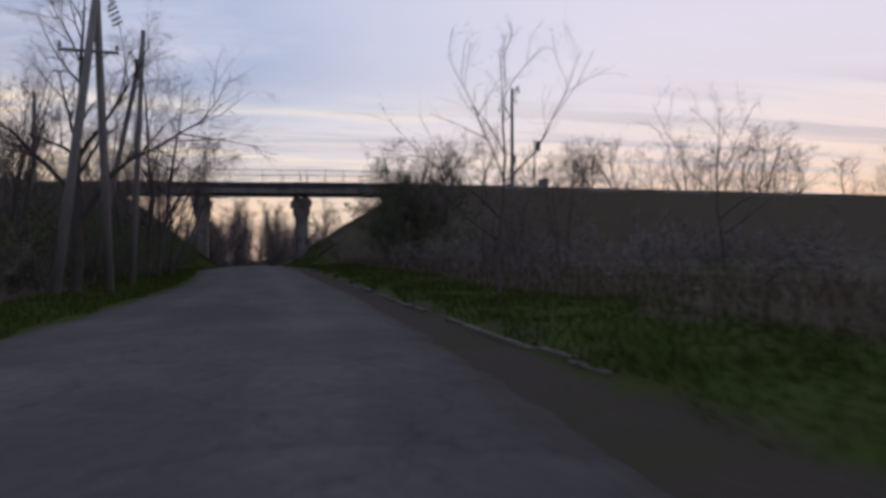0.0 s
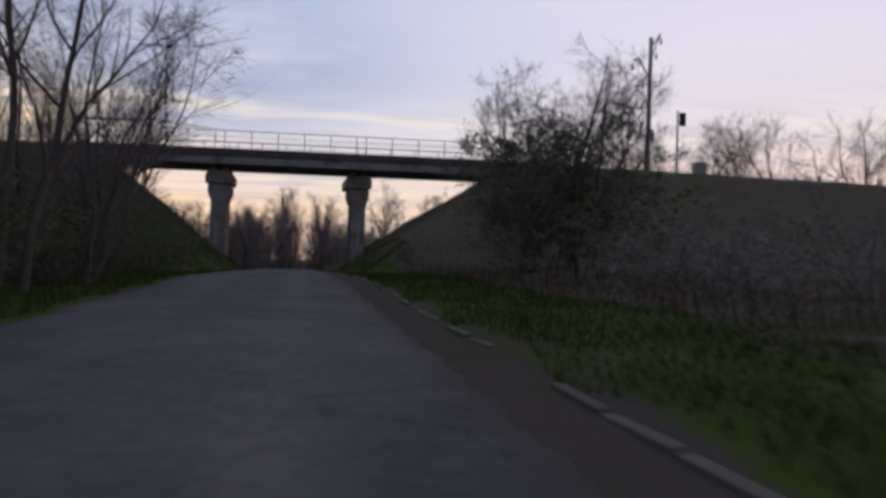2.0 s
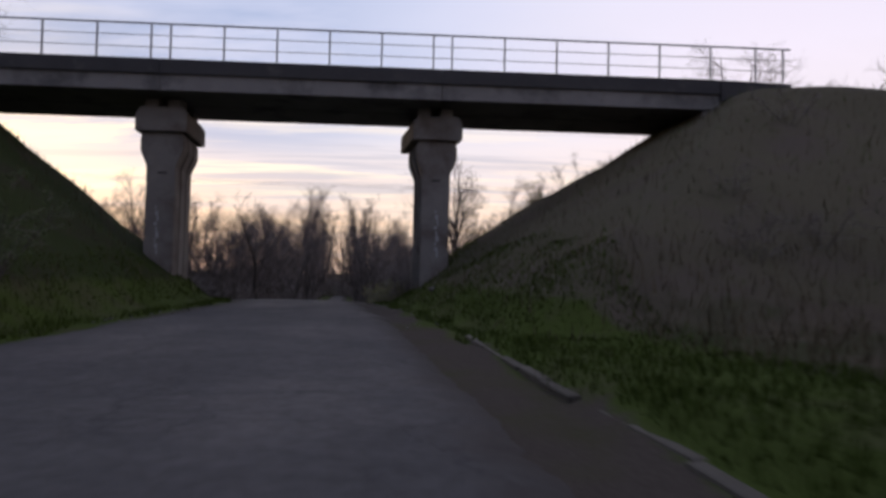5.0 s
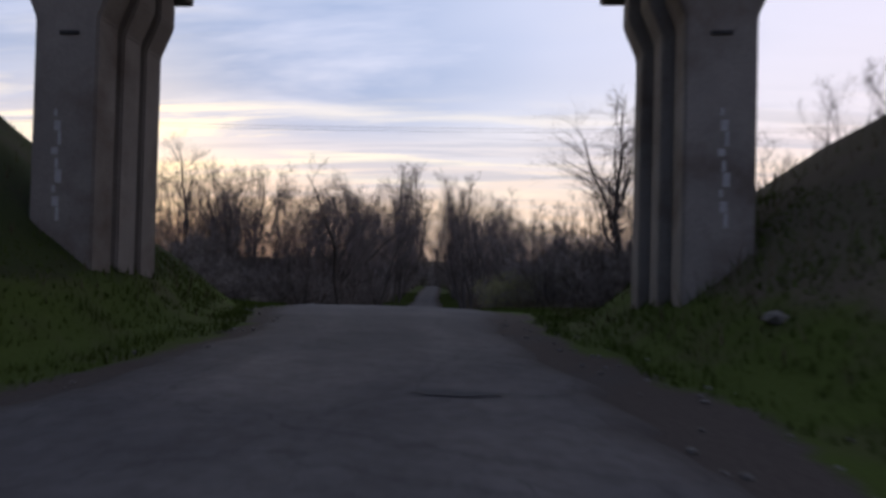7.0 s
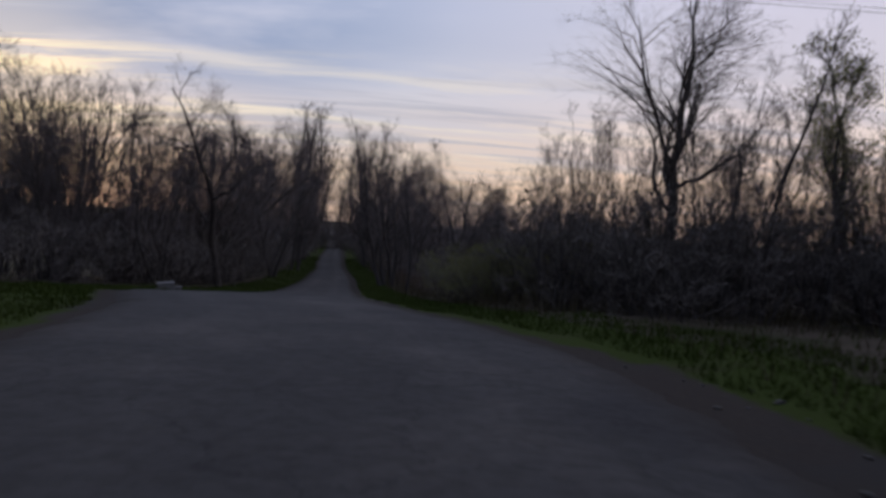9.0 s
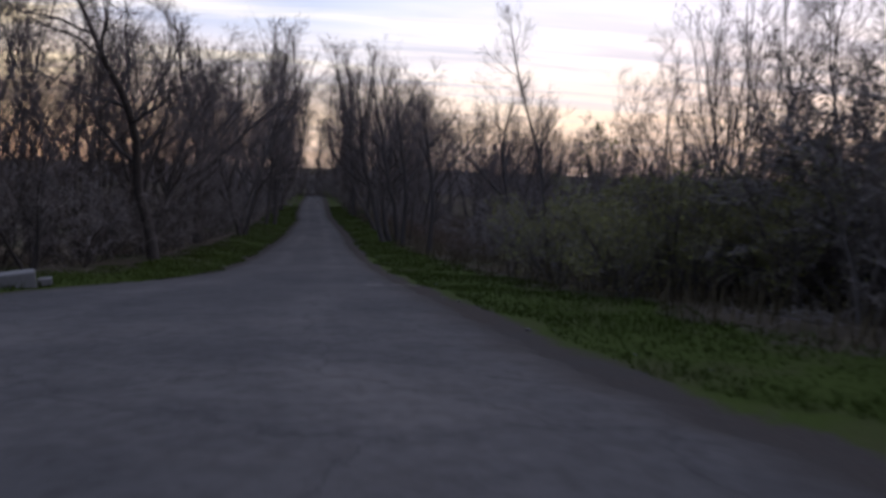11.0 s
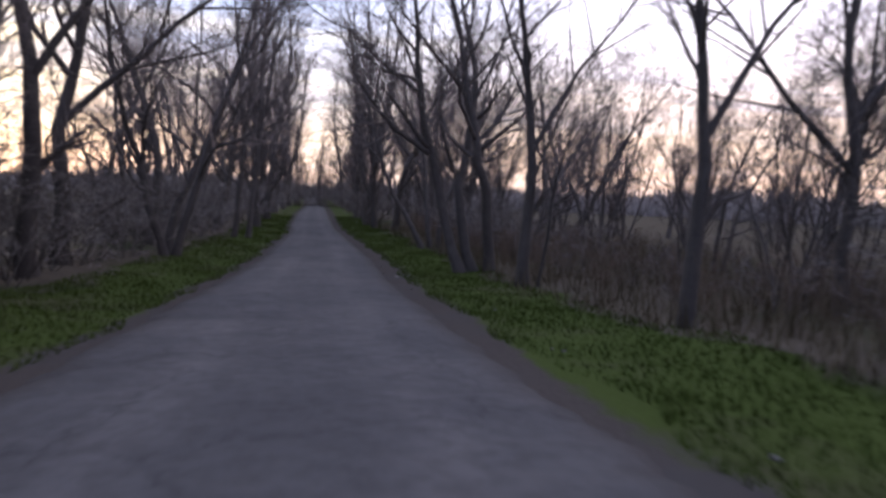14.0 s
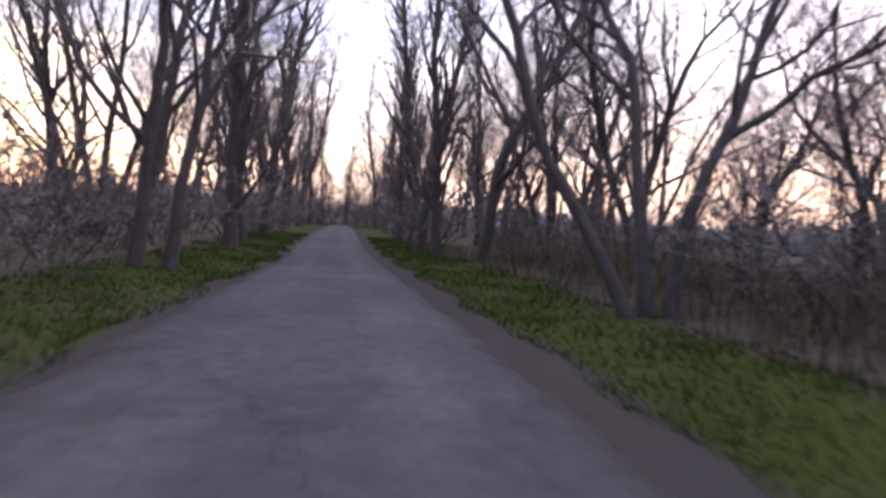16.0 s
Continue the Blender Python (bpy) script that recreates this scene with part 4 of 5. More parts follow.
plant_kind("heavy1", label="old tree with spreading crooked trunks and a wide crown", seed=127, height=11, stems=3, ways=[(-0.20, 0.0), (-0.06, 0.10), (0.10, 0.06)], apart=0.25, limbs=8, angle=0.85, reach=0.40, first=0.26, girth=0.014, fine=5, rise=0.08, wander=0.19, ends=10, twig=0.0036, boughs=((0, 0.35, (-0.7, 0.0, 0.7), 0.34), (1, 0.35, (-0.7, 0.0, 0.9), 0.45), (2, 0.3, (0.9, 0.0, 0.7), 0.45), (2, 0.45, (0.6, 0.1, 0.9), 0.4)), **TALL)
plant_kind("fork", label="dark tree forking above head height into two limbs", seed=131, height=9, stems=1, ways=[(-0.19, 0.0)], limbs=7, angle=0.8, reach=0.34, first=0.45, girth=0.0165, fine=4, rise=0.1, wander=0.13, ends=6, twig=0.005, boughs=((0, 0.38, (0.30, 0.05, 1.0), 0.55), (0, 0.55, (-0.5, 0.1, 0.9), 0.35), (0, 0.22, (0.6, 0.1, 0.6), 0.12)), **TALL)
plant_kind("arch", label="dark tree with one long limb arching over the lane", seed=133, height=10, stems=1, ways=[(-0.02, 0.0)], limbs=8, angle=0.8, reach=0.36, first=0.40, girth=0.018, fine=4, rise=0.07, wander=0.12, ends=8, twig=0.006, boughs=((0, 0.34, (0.75, -0.1, 0.85), 0.75), (0, 0.45, (-0.5, 0.1, 0.9), 0.5), (0, 0.52, (0.35, 0.1, 1.0), 0.45)), **TALL)
plant_kind("oak", label="single dark trunk with a broad high crown of crooked limbs", seed=137, height=11, stems=1, lean=0.03, limbs=14, angle=0.8, reach=0.38, first=0.30, girth=0.0155, fine=5, rise=0.08, wander=0.22, ends=8, twig=0.0048, **TALL)
plant_kind("crooked", label="big crooked bare tree above the thicket", seed=138, height=10, stems=1, ways=[(0.03, 0.0)], limbs=14, angle=0.76, reach=0.36, first=0.34, girth=0.017, fine=6, rise=0.1, wander=0.20, ends=7, twig=0.005, boughs=((0, 0.50, (-0.75, 0.1, 0.75), 0.44), (0, 0.40, (-0.6, -0.2, 0.7), 0.30), (0, 0.55, (0.6, 0.1, 0.9), 0.32)), **TALL)
plant_kind("twin", label="bare tree with two dark upright trunks and one leaning limb", seed=141, height=12, stems=2, ways=[(-0.02, 0.0), (0.13, 0.04)], apart=0.5, limbs=9, angle=0.7, reach=0.34, first=0.22, girth=0.012, fine=5, rise=0.1, wander=0.12, ends=10, twig=0.0042, boughs=((0, 0.2, (-0.7, 0.1, 0.7), 0.45), (0, 0.4, (-0.5, 0.1, 0.9), 0.4), (1, 0.3, (0.5, 0.0, 0.9), 0.45)), **TALL)
plant_kind("fan", label="bare tree of slim stems fanning out over the road", seed=143, height=10, stems=4, ways=[(0.06, 0.0), (0.22, 0.05), (0.40, 0.0), (0.52, 0.05)], limbs=8, angle=0.55, reach=0.36, first=0.28, girth=0.009, fine=5, rise=0.08, wander=0.12, ends=7, twig=0.006, **TALL)
plant_kind("vbig", label="crooked dark tree forking low into strong limbs", seed=147, height=9.5, stems=1, ways=[(0.02, 0.0)], limbs=8, angle=0.75, reach=0.36, first=0.36, girth=0.0185, fine=5, rise=0.08, wander=0.15, ends=8, twig=0.0055, boughs=((0, 0.26, (0.55, 0.05, 0.85), 0.62), (0, 0.34, (-0.6, 0.1, 0.8), 0.5), (0, 0.48, (0.4, 0.0, 1.0), 0.42)), **TALL)
plant_kind("vee", label="thin bare tree forking into long sparse limbs", seed=136, height=6, stems=1, ways=[(0.0, 0.0)], limbs=4, angle=0.55, reach=0.42, first=0.50, girth=0.0085, fine=3, rise=0.06, wander=0.10, ends=3, twig=0.004, boughs=((0, 0.48, (0.75, 0.1, 0.85), 0.62), (0, 0.50, (-0.35, 0.1, 1.0), 0.50), (0, 0.34, (-0.75, 0.1, 0.85), 0.48), (0, 0.26, (-1.0, 0.0, 0.65), 0.36)), **TALL)

rng = random.Random(9)
# beside the first stretch of road, west
put("vbig", -1.55, 25.8, 10.5, 0, label="crooked dark bare tree between the utility poles")
put("twin", -1.75, 37.3, 12.5, 0)
put("fan", -1.7, 41.0, 9.0, 0)
put("broom1", -3.4, 46.0, 8.6, 200)
put("broom0", -5.4, 50.5, 9.0, 300)
for k, (x, y, h) in enumerate([(-9.5, 57, 8.5), (-6.0, 59.6, 7.5), (-11.5, 62, 9), (-14, 52, 11), (-8.2, 63.0, 7.5), (-17, 58, 11), (-13, 43, 10), (-9, 36, 10)]):
    put(("broom0", "tall1", "broom1", "tall2")[k % 4], x, y, h, 70 * k)
for x, y, h in ((-4.0, 33, 3.4), (-3.2, 41, 3.0), (-4.6, 46, 3.4), (-5.4, 51, 3.4), (-5.6, 55.5, 3.0), (-2.8, 21.0, 2.6), (-2.2, 30.5, 2.4), (-7.0, 44, 4.0), (-6.5, 34, 4.0), (-6.8, 59.5, 2.4), (-3.0, 16.0, 2.6), (-7.8, 50, 4.0), (-5.5, 26, 3.5)):
    put("hedge", x, y, h, 37 * x, label="dark green leafy shrub on the verge")
for k, (x, y, h) in enumerate([(-4.6, 29.0, 8.5), (-5.8, 33.5, 9.5), (-7.5, 40.0, 9.5), (-8.8, 47.0, 9.0), (-4.6, 43.0, 8.5), (-6.5, 53.0, 8.0), (-7.0, 24.0, 9.0)]):
    put(("broom1", "spread2", "haze0", "broom0")[k % 4], x, y, h, 55 * k)
for k in range(16):
    y = 17 + 2.7 * k
    put("hedge", float(road_l(y)) - 4.4 - 1.2 * (k % 3), y, 2.8 + 0.5 * (k % 3), 83 * k, label="dark green leafy shrub on the verge", wide=1.3)
for k in range(14):
    y = 33 + 2.0 * k
    put("hedge", float(road_l(y)) - 3.2 - 0.7 * (k % 2), y, 2.2 + 0.4 * (k % 3), 67 * k, label="dark green leafy shrub on the verge", wide=1.4)
for k in range(20):
    y = 31 + 1.55 * k
    put("hedge", float(road_l(y)) - 1.7 - 0.5 * (k % 3), y, 1.5 + 0.35 * (k % 3) + 0.02 * k, 97 * k, label="low dark green leafy shrub on the verge", wide=1.35)
# beyond the railway, seen over the embankment
for k, (x, y, h) in enumerate([(30, 85, 12.5), (35, 86, 13), (39, 85, 13), (44, 87, 14), (48, 86, 13.5), (56, 86, 15), (61, 88, 17.5), (66, 87, 17), (71, 89, 14), (80, 86, 14), (24, 85, 11), (-24, 84, 12), (-29, 86, 13), (-35, 85, 13), (-42, 86, 14), (-50, 88, 14)]):
    put(("spread0", "spread1", "spread2")[k % 3], x, y, h + 4.0, 67 * k, label="bare tree beyond the railway embankment")
# east of the road
put("blossom", 11.0, 45.0, 5.9, 0, wide=1.3)
put("blossom", 12.3, 47.4, 5.4, 140)
put("blossom", 13.4, 46.6, 7.0, 250)
for k, (x, y, h) in enumerate([(12.6, 46.4, 8.2), (11.3, 47.2, 7.9), (12.7, 44.6, 7.0)]):
    put(("spread1", "haze1")[k % 2], x, y, h, 77 * k, label="bare tree rising out of the blossoming shrubs", wide=1.2)
put("spread1", 13.0, 51.0, 10.0, 75, label="bare tree behind the blossoming shrub", wide=1.15)
put("vee", 10.7, 17.6, 6.6, 0)
for k, (x, y, h) in enumerate([(12.2, 24.9, 4.0), (13.6, 26.6, 4.4), (12.9, 23.0, 3.6), (15.0, 25.0, 4.6), (14.2, 29.0, 4.6)]):
    put(f"haze{k % 2}", x, y, h, 80 * k, label="young bare tree at the foot of the embankment")
put("vee", 22.0, 26.0, 7.4, 140)
put("spread2", 22.2, 66.0, 8.5, 190)
# the big tree past the junction and its neighbours
put("crooked", 7.8, 93.5, 10.1, 0, wide=1.2)
put("thin", 9.9, 92.6, 9.4, 30)
put("budding", 11.9, 92.2, 8.2, 10, wide=1.25)
put("budding", 14.2, 93.6, 9.2, 130, wide=1.2)
put("haze0", 12.4, 97.7, 9.4, 250)
put("haze1", 8.9, 100.7, 8.6, 80)
put("whip0", 8.4, 105.0, 10.4, 60)
put("whip1", 9.9, 106.4, 9.8, 10)
put("haze0", 7.6, 106.2, 6.8, 20)
put("thin", 2.5, 102.5, 7.2, 230)
for k, (x, y, h) in enumerate([(2.5, 97.6, 2.3), (3.5, 97.0, 2.5), (4.6, 96.4, 2.6), (3.1, 99.0, 2.5), (2.1, 100.6, 2.3), (1.9, 102.2, 2.2), (4.3, 98.4, 2.9), (5.6, 95.6, 2.8), (6.2, 97.6, 3.2), (3.2, 101.0, 2.7)]):
    put(f"green{k % 2}", x, y, h, 77 * k, wide=1.3)
rq = random.Random(29)
for k in range(14):
    put(("haze0", "haze1")[k % 2], -10.2 - 1.15 * k + rq.uniform(-0.5, 0.5), 101.5 + rq.uniform(0, 4.5), rq.uniform(5.8, 7.2), 67 * k)
for k, (x, y, h) in enumerate([(3.4, 97.8, 5.2), (4.8, 98.6, 5.8), (6.2, 97.2, 5.4), (7.4, 99.4, 6.2), (5.4, 101.0, 5.6)]):
    put(("haze1", "haze0")[k % 2], x, y, h, 71 * k)
rq = random.Random(23)
for k in range(18):
    put(("haze0", "haze1")[k % 2], 3.8 + 0.95 * k + rq.uniform(-0.4, 0.4), 91.5 + rq.uniform(-1.5, 2.5) + 0.1 * k, rq.uniform(4.6, 6.2), 83 * k)
for k in range(20):
    put(("haze0", "haze1", "broom0", "haze1", "spread1")[k % 5], 9.5 + 1.5 * k + rq.uniform(-0.6, 0.6), 95 + rq.uniform(-3, 3), rq.uniform(6.2, 8.6), 43 * k)
for k in range(9):
    put(("haze0", "haze1")[k % 2], 1.9 + 0.7 * k + rq.uniform(-0.5, 0.5), 104.0 + 1.5 * k, rq.uniform(2.8, 3.6), 61 * k)
for k in range(14):
    put(("haze0", "spread2", "haze1", "broom1")[k % 4], 5.5 + rq.uniform(0, 15), 123 + 2.8 * k + rq.uniform(-1, 1), rq.uniform(6.5, 8.5), 59 * k)
for k in range(17):
    put(("haze0", "haze1", "spread1")[k % 3], 3.6 + 0.75 * k + rq.uniform(-0.4, 0.4), 114 + rq.uniform(0, 11), rq.uniform(5.2, 6.6), 37 * k)
for k in range(8):
    y = 137 + 4.2 * k
    put(("haze1", "spread0", "haze0", "broom1", "spread2")[k % 5], float(road_r(y)) + 5.5 + rq.uniform(0, 3 + 0.4 * (y - 130)), y, rq.uniform(9.0, 12.0), 59 * k + 10)
# the lane's avenue: west row
WEST = [(-9.4, 110.2, 10.5, "oak"), (-12.4, 104.3, 9.0, "whip0"), (-15.4, 106.3, 9.5, "whip1"), (-18.9, 104.8, 10.5, "tall2"), (-22.9, 107.3, 11, "whip0"), (-12.2, 118.3, 9.6, "oak"), (-15.8, 115.0, 11.0, "spread0"),
        (-10.9, 122.8, 11.5, "fork"), (-11.6, 126.0, 11.0, "arch"), (-9.8, 129.2, 11.0, "spread1"), (-11.4, 132.6, 12.0, "tall3"), (-13.8, 135.8, 11.0, "spread2"), (-9.4, 139.2, 13.0, "twin"), (-11.4, 143.6, 13.0, "tall1")]
for k, (x, y, h, key) in enumerate(WEST):
    put(key, x, y, h + 1.0, 53 * k if key[:2] in ("wh", "ta", "sp") else 10, wide=1.1)
rq = random.Random(57)
for k, (x, y, h) in enumerate([(-10.6, 113.2, 9.5), (-12.3, 113.8, 10.0), (-11.4, 116.4, 10.0), (-13.6, 117.2, 10.5), (-13.2, 111.0, 9.5), (-12.8, 120.4, 10.0), (-10.9, 119.4, 9.0)]):
    put(("spread0", "broom1", "spread1", "spread2")[k % 4], x, y, h, 49 * k + 20)
for k in range(8):
    put(("spread0", "broom1", "spread1", "haze0", "spread2", "tall1")[k % 6], -14.8 - 1.2 * k + rq.uniform(-0.8, 0.8), 106.5 + 1.1 * (k % 12) + rq.uniform(-1, 1), rq.uniform(9.5, 11.5), 73 * k)
EAST = [(0.75, 116.5, 8.0, "fork", 0), (3.3, 110.8, 6.0, "thin", 40), (6.3, 121.8, 7.5, "crooked", 60), (-0.1, 123.0, 9.5, "fork", 8), (0.15, 122.6, 5.5, "thin", 20), (-0.6, 126.5, 11.5, "heavy0", 0), (4.7, 118.6, 8.5, "arch", 180), (1.9, 130.8, 9.5, "spread0", 10),
        (-1.0, 135.6, 12.0, "heavy1", 0), (4.2, 137.9, 9.0, "fork", 30), (2.0, 144.8, 12.0, "spread2", 80), (-2.1, 147.3, 13.0, "tall3", 20)]
# the avenue's poplars, close on both sides
for k, y in enumerate((149.0, 154.2, 159.5, 165.0, 171.0, 177.0, 183.5, 190.0, 197.0)):
    put(f"poplar{k % 3}", float(road_l(y)) - 1.9 - 0.3 * (k % 2), y, 17.5 + 1.2 * (k % 3), 71 * k, wide=1.1)
for k, y in enumerate((152.0, 155.4, 161.0, 167.0, 173.5, 180.0, 187.0, 195.0)):
    put(f"poplar{(k + 1) % 3}", float(road_r(y)) + 2.6 - 0.3 * (k % 2), y, 16.5 + 1.2 * (k % 3), 97 * k, wide=1.1)
EAST_BACK = [(7.1, 127.3, 8.0, "spread0", 0), (6.5, 140.6, 10.0, "spread1", 70), (9.6, 134.3, 7.0, "haze0", 30), (6.1, 114.3, 6.0, "haze1", 0), (11.1, 123.3, 6.5, "budding", 10), (8.1, 150.3, 10.0, "tall3", 20), (4.1, 155.3, 10.5, "spread2", 120), (15.1, 148.3, 9.0, "tall0", 0), (12.0, 139.6, 8.0, "spread1", 100), (9.0, 117.0, 6.5, "budding", 70)]
for x, y, h, key, turn in EAST + EAST_BACK:
    put(key, x, y, h, turn, wide=1.3 if y > 140 else 1.0)
for k in range(22):
    y = 109 + 4.4 * k
    if y > 146 or k % 3 == 0:
        put(("tall0", "haze1", "tall2", "broom0", "tall3", "spread2")[k % 6], float(road_l(y)) - 6.2 - 2.2 * (k % 3), y, (9.5 + min(5.5, 0.12 * (y - 106)) if y > 146 else 8.0) + (k % 2), 31 * k)
    if k > 8:
        put(("tall1", "broom1", "tall3", "spread0")[k % 4], float(road_r(y)) + 6.0 + 2.4 * (k % 3), y, 8.5 + min(5.5, 0.12 * (y - 106)) + (k % 2), 47 * k)
# the lane bends away behind far trees
for k, (x, y) in enumerate([(-10.5, 209), (-13.5, 211), (-7, 210), (-17, 208), (-3, 207), (-21, 210)]):
    put(f"poplar{k % 3}", x, y, 14, 40 * k)

for k in range(14):
    put(f"haze{k % 2}", -15.5 + 0.95 * k, 203 + 2.5 * (k % 3), 7.5 + 1.2 * (k % 3), 61 * k)
put("haze1", 10.5, 79.0, 4.0, 0, label="young bare tree on the embankment's shoulder")
put("haze0", 12.0, 78.0, 3.6, 90, label="young bare tree on the embankment's shoulder")
# a loose wood behind the junction, west
rq = random.Random(17)
for k in range(30):
    put(("broom0", "haze1", "whip0", "haze0", "broom1", "tall3")[k % 6], -11.5 - 0.9 * k + rq.uniform(-0.6, 0.6), 104 + rq.uniform(-4, 8), rq.uniform(7.5, 9.8), 41 * k)
# undergrowth thicket: set out at random where nothing else stands
def thicket(n, x0, x1, y0, y1, low, high, seed, keys=("brush0", "brush1", "brush2", "brush3"), clear_r=3.4, clear_l=2.8, label=""):
    rq = random.Random(seed)
    for k in range(n):
        for _ in range(30):
            x, y = rq.uniform(x0, x1), rq.uniform(y0, y1)
            left = float(road_l(y))
            if x > float(road_r(y)) + clear_r or x < left - clear_l:
                put(keys[k % len(keys)], x, y, rq.uniform(low, high), rq.uniform(0, 360), wide=rq.uniform(1.0, 1.5), label=label)
                break


def hedge_row(y0, y1, step, right, off, low, high, seed, keys=("brush0", "brush1", "brush2", "brush3")):
    """Shrubs shoulder to shoulder along the verge's outer edge."""
    rq = random.Random(seed)
    y, k = y0, 0
    while y < y1:
        d = off + rq.uniform(-0.4, 0.6)
        x = float(road_r(y)) + d if right else float(road_l(y)) - d
        put(keys[k % len(keys)], x, y, rq.uniform(low, high), rq.uniform(0, 360), wide=rq.uniform(1.1, 1.5))
        y, k = y + step * rq.uniform(0.8, 1.2), k + 1


thicket(26, 9, 30, 6, 56, 1.2, 2.2, 1, clear_r=4.6)
thicket(60, 13.2, 36, 24, 62, 1.8, 3.0, 44, clear_r=5.0)
for k, (x, y, h) in enumerate([(10.4, 42.6, 3.2), (12.6, 43.2, 4.2), (14.6, 46.0, 4.4), (12.4, 38.6, 3.0), (-3.4, 18.5, 3.0), (-3.6, 23.0, 3.2), (-3.2, 27.8, 3.2), (-4.4, 31.5, 3.4), (-3.6, 35.5, 3.2)]):
    put("hedge", x, y, h, 61 * k, label="grey-green leafy shrub in the roadside thicket", wide=1.35)
hedge_row(9, 44, 2.3, True, 4.6, 1.3, 2.0, 2)
thicket(10, -13, -2, 14, 64, 2.0, 3.2, 3, keys=("hedge",))
hedge_row(16, 60, 2.4, False, 3.4, 1.8, 2.6, 12, ("hedge", "hedge", "brush1"))
thicket(52, 4, 22, 88, 103, 3.4, 4.6, 4, clear_r=4.4)
thicket(34, 5.5, 26, 94, 101, 4.3, 5.2, 47, clear_r=6.5)
hedge_row(89, 106, 1.3, True, 5.6, 2.6, 3.4, 25)
hedge_row(96.2, 102.5, 1.0, True, 5.0, 1.7, 2.2, 48, ("green0", "green1"))
hedge_row(104, 113, 1.5, True, 4.2, 2.2, 3.0, 5)
hedge_row(113, 134, 2.2, True, 5.0, 1.5, 2.3, 5)
hedge_row(110, 150, 0.55, True, 4.0, 1.0, 1.7, 41, ("reed0", "reed1", "reed2"))
hedge_row(112, 150, 1.0, True, 7.2, 1.3, 2.0, 45, ("reed2", "reed0", "reed1"))
hedge_row(114, 150, 3.4, True, 9.0, 1.5, 2.3, 46)
hedge_row(112, 150, 0.8, True, 5.2, 1.1, 1.8, 42, ("reed1", "reed2", "reed0"))
hedge_row(130, 155, 1.6, True, 5.2, 2.2, 3.2, 43)
hedge_row(106, 114, 2.4, True, 6.0, 2.6, 3.4, 15)
hedge_row(136, 160, 3.6, True, 6.2, 4.2, 5.6, 35, ("haze0", "haze1"))
hedge_row(105, 160, 4.6, False, 5.6, 3.6, 4.8, 36, ("haze1", "haze0"))
hedge_row(102.5, 155, 1.4, False, 3.8, 2.6, 3.4, 6)
hedge_row(103, 153, 2.2, False, 5.8, 2.8, 3.8, 16)
hedge_row(84, 104, 1.3, False, 4.6, 2.6, 3.6, 26)
thicket(64, -36, -11, 88, 106, 3.2, 4.4, 7, clear_l=5.0)
hedge_row(155, 203, 2.2, True, 2.9, 2.8, 4.5, 8)
hedge_row(155, 203, 2.2, False, 2.9, 2.8, 4.5, 9)
for k in range(16):
    put(f"brush{k % 4}", -19 + 1.1 * k, 202 + 2 * (k % 2), 5.2, 50 * k, wide=1.5)
for k in range(9):
    put(f"brush{k % 4}", -15.5 + 1.2 * k, 198 + (k % 2), 3.4, 70 * k, wide=1.5)
thicket(14, 8, 36, 58, 66, 0.8, 1.5, 10)
# the far undergrowth as one piece
mass_v, mass_f, mass_i, mass_n = [], [], [], 0
mass_mats = []
for key, m in MASS:
    a = np.array(m)
    for _, me in PLANTS[key][0]:
        if me.materials[0] not in mass_mats:
            mass_mats.append(me.materials[0])
        v = np.empty(len(me.vertices) * 3, dtype=np.float32)
        me.vertices.foreach_get("co", v)
        starts = np.empty(len(me.polygons), dtype=np.int32)
        sizes = np.empty(len(me.polygons), dtype=np.int32)
        loops = np.empty(len(me.loops), dtype=np.int32)
        me.polygons.foreach_get("loop_start", starts)
        me.polygons.foreach_get("loop_total", sizes)
        me.loops.foreach_get("vertex_index", loops)
        for n in (3, 4):
            pick = starts[sizes == n]
            if len(pick):
                mass_f += (loops[pick[:, None] + np.arange(n)[None]] + mass_n).tolist()
                mass_i += [mass_mats.index(me.materials[0])] * len(pick)
        mass_v.append(v.reshape(-1, 3) @ a[:3, :3].T + a[:3, 3])
        mass_n += len(me.vertices)
tagged(new("far_thicket", mesh_from("far_thicket", np.concatenate(mass_v), mass_f, mass_mats, mass_i, False)), "far thicket of tangled bare brown undergrowth", "thicket", kind="stuff")
# the far wood line
rg = np.random.default_rng(3)
far = Tubes()
for k in range(3000):
    a = rg.uniform(-1.3, 1.3)
    d = rg.uniform(230, 330)
    x, y = d * math.sin(a), 20 + d * math.cos(a)
    h = 3.4 + 1.2 * math.sin(a * 23) + rg.uniform(0, 2.4)
    b = np.array([x, y, -2.5])
    for _ in range(3):
        far.spike(b + rg.normal(0, 1.2, 3) * (1, 1, 0), b + (rg.normal(0, 1.0), rg.normal(0, 1.0), h * rg.uniform(0.7, 1.2)), rg.uniform(0.5, 1.3))
far.v, far.f, far.n = [], [], 0
# a hedge along the far side of the field
edge_of_field = np.array([(-2.0, 236.0), (30.0, 214.0), (62.0, 192.0), (92.0, 160.0), (112.0, 122.0), (125.0, 84.0)])
for k in range(3600):
    u = rg.uniform(0, 4.999)
    q = edge_of_field[int(u)] + (edge_of_field[int(u) + 1] - edge_of_field[int(u)]) * (u % 1.0) + rg.normal(0, 1.2, 2)
    b = np.array([*q, float(land(*q)) - 0.2])
    h = (3.7 + 0.6 * math.sin(u * 9) + 0.4 * math.sin(u * 31)) * rg.uniform(0.5, 1.15)
    far.spike(b, b + (rg.normal(0, 0.5), rg.normal(0, 0.5), h), rg.uniform(0.12, 0.4))
wood = new("far_woods", far.mesh("far_woods", M_BRUSH))
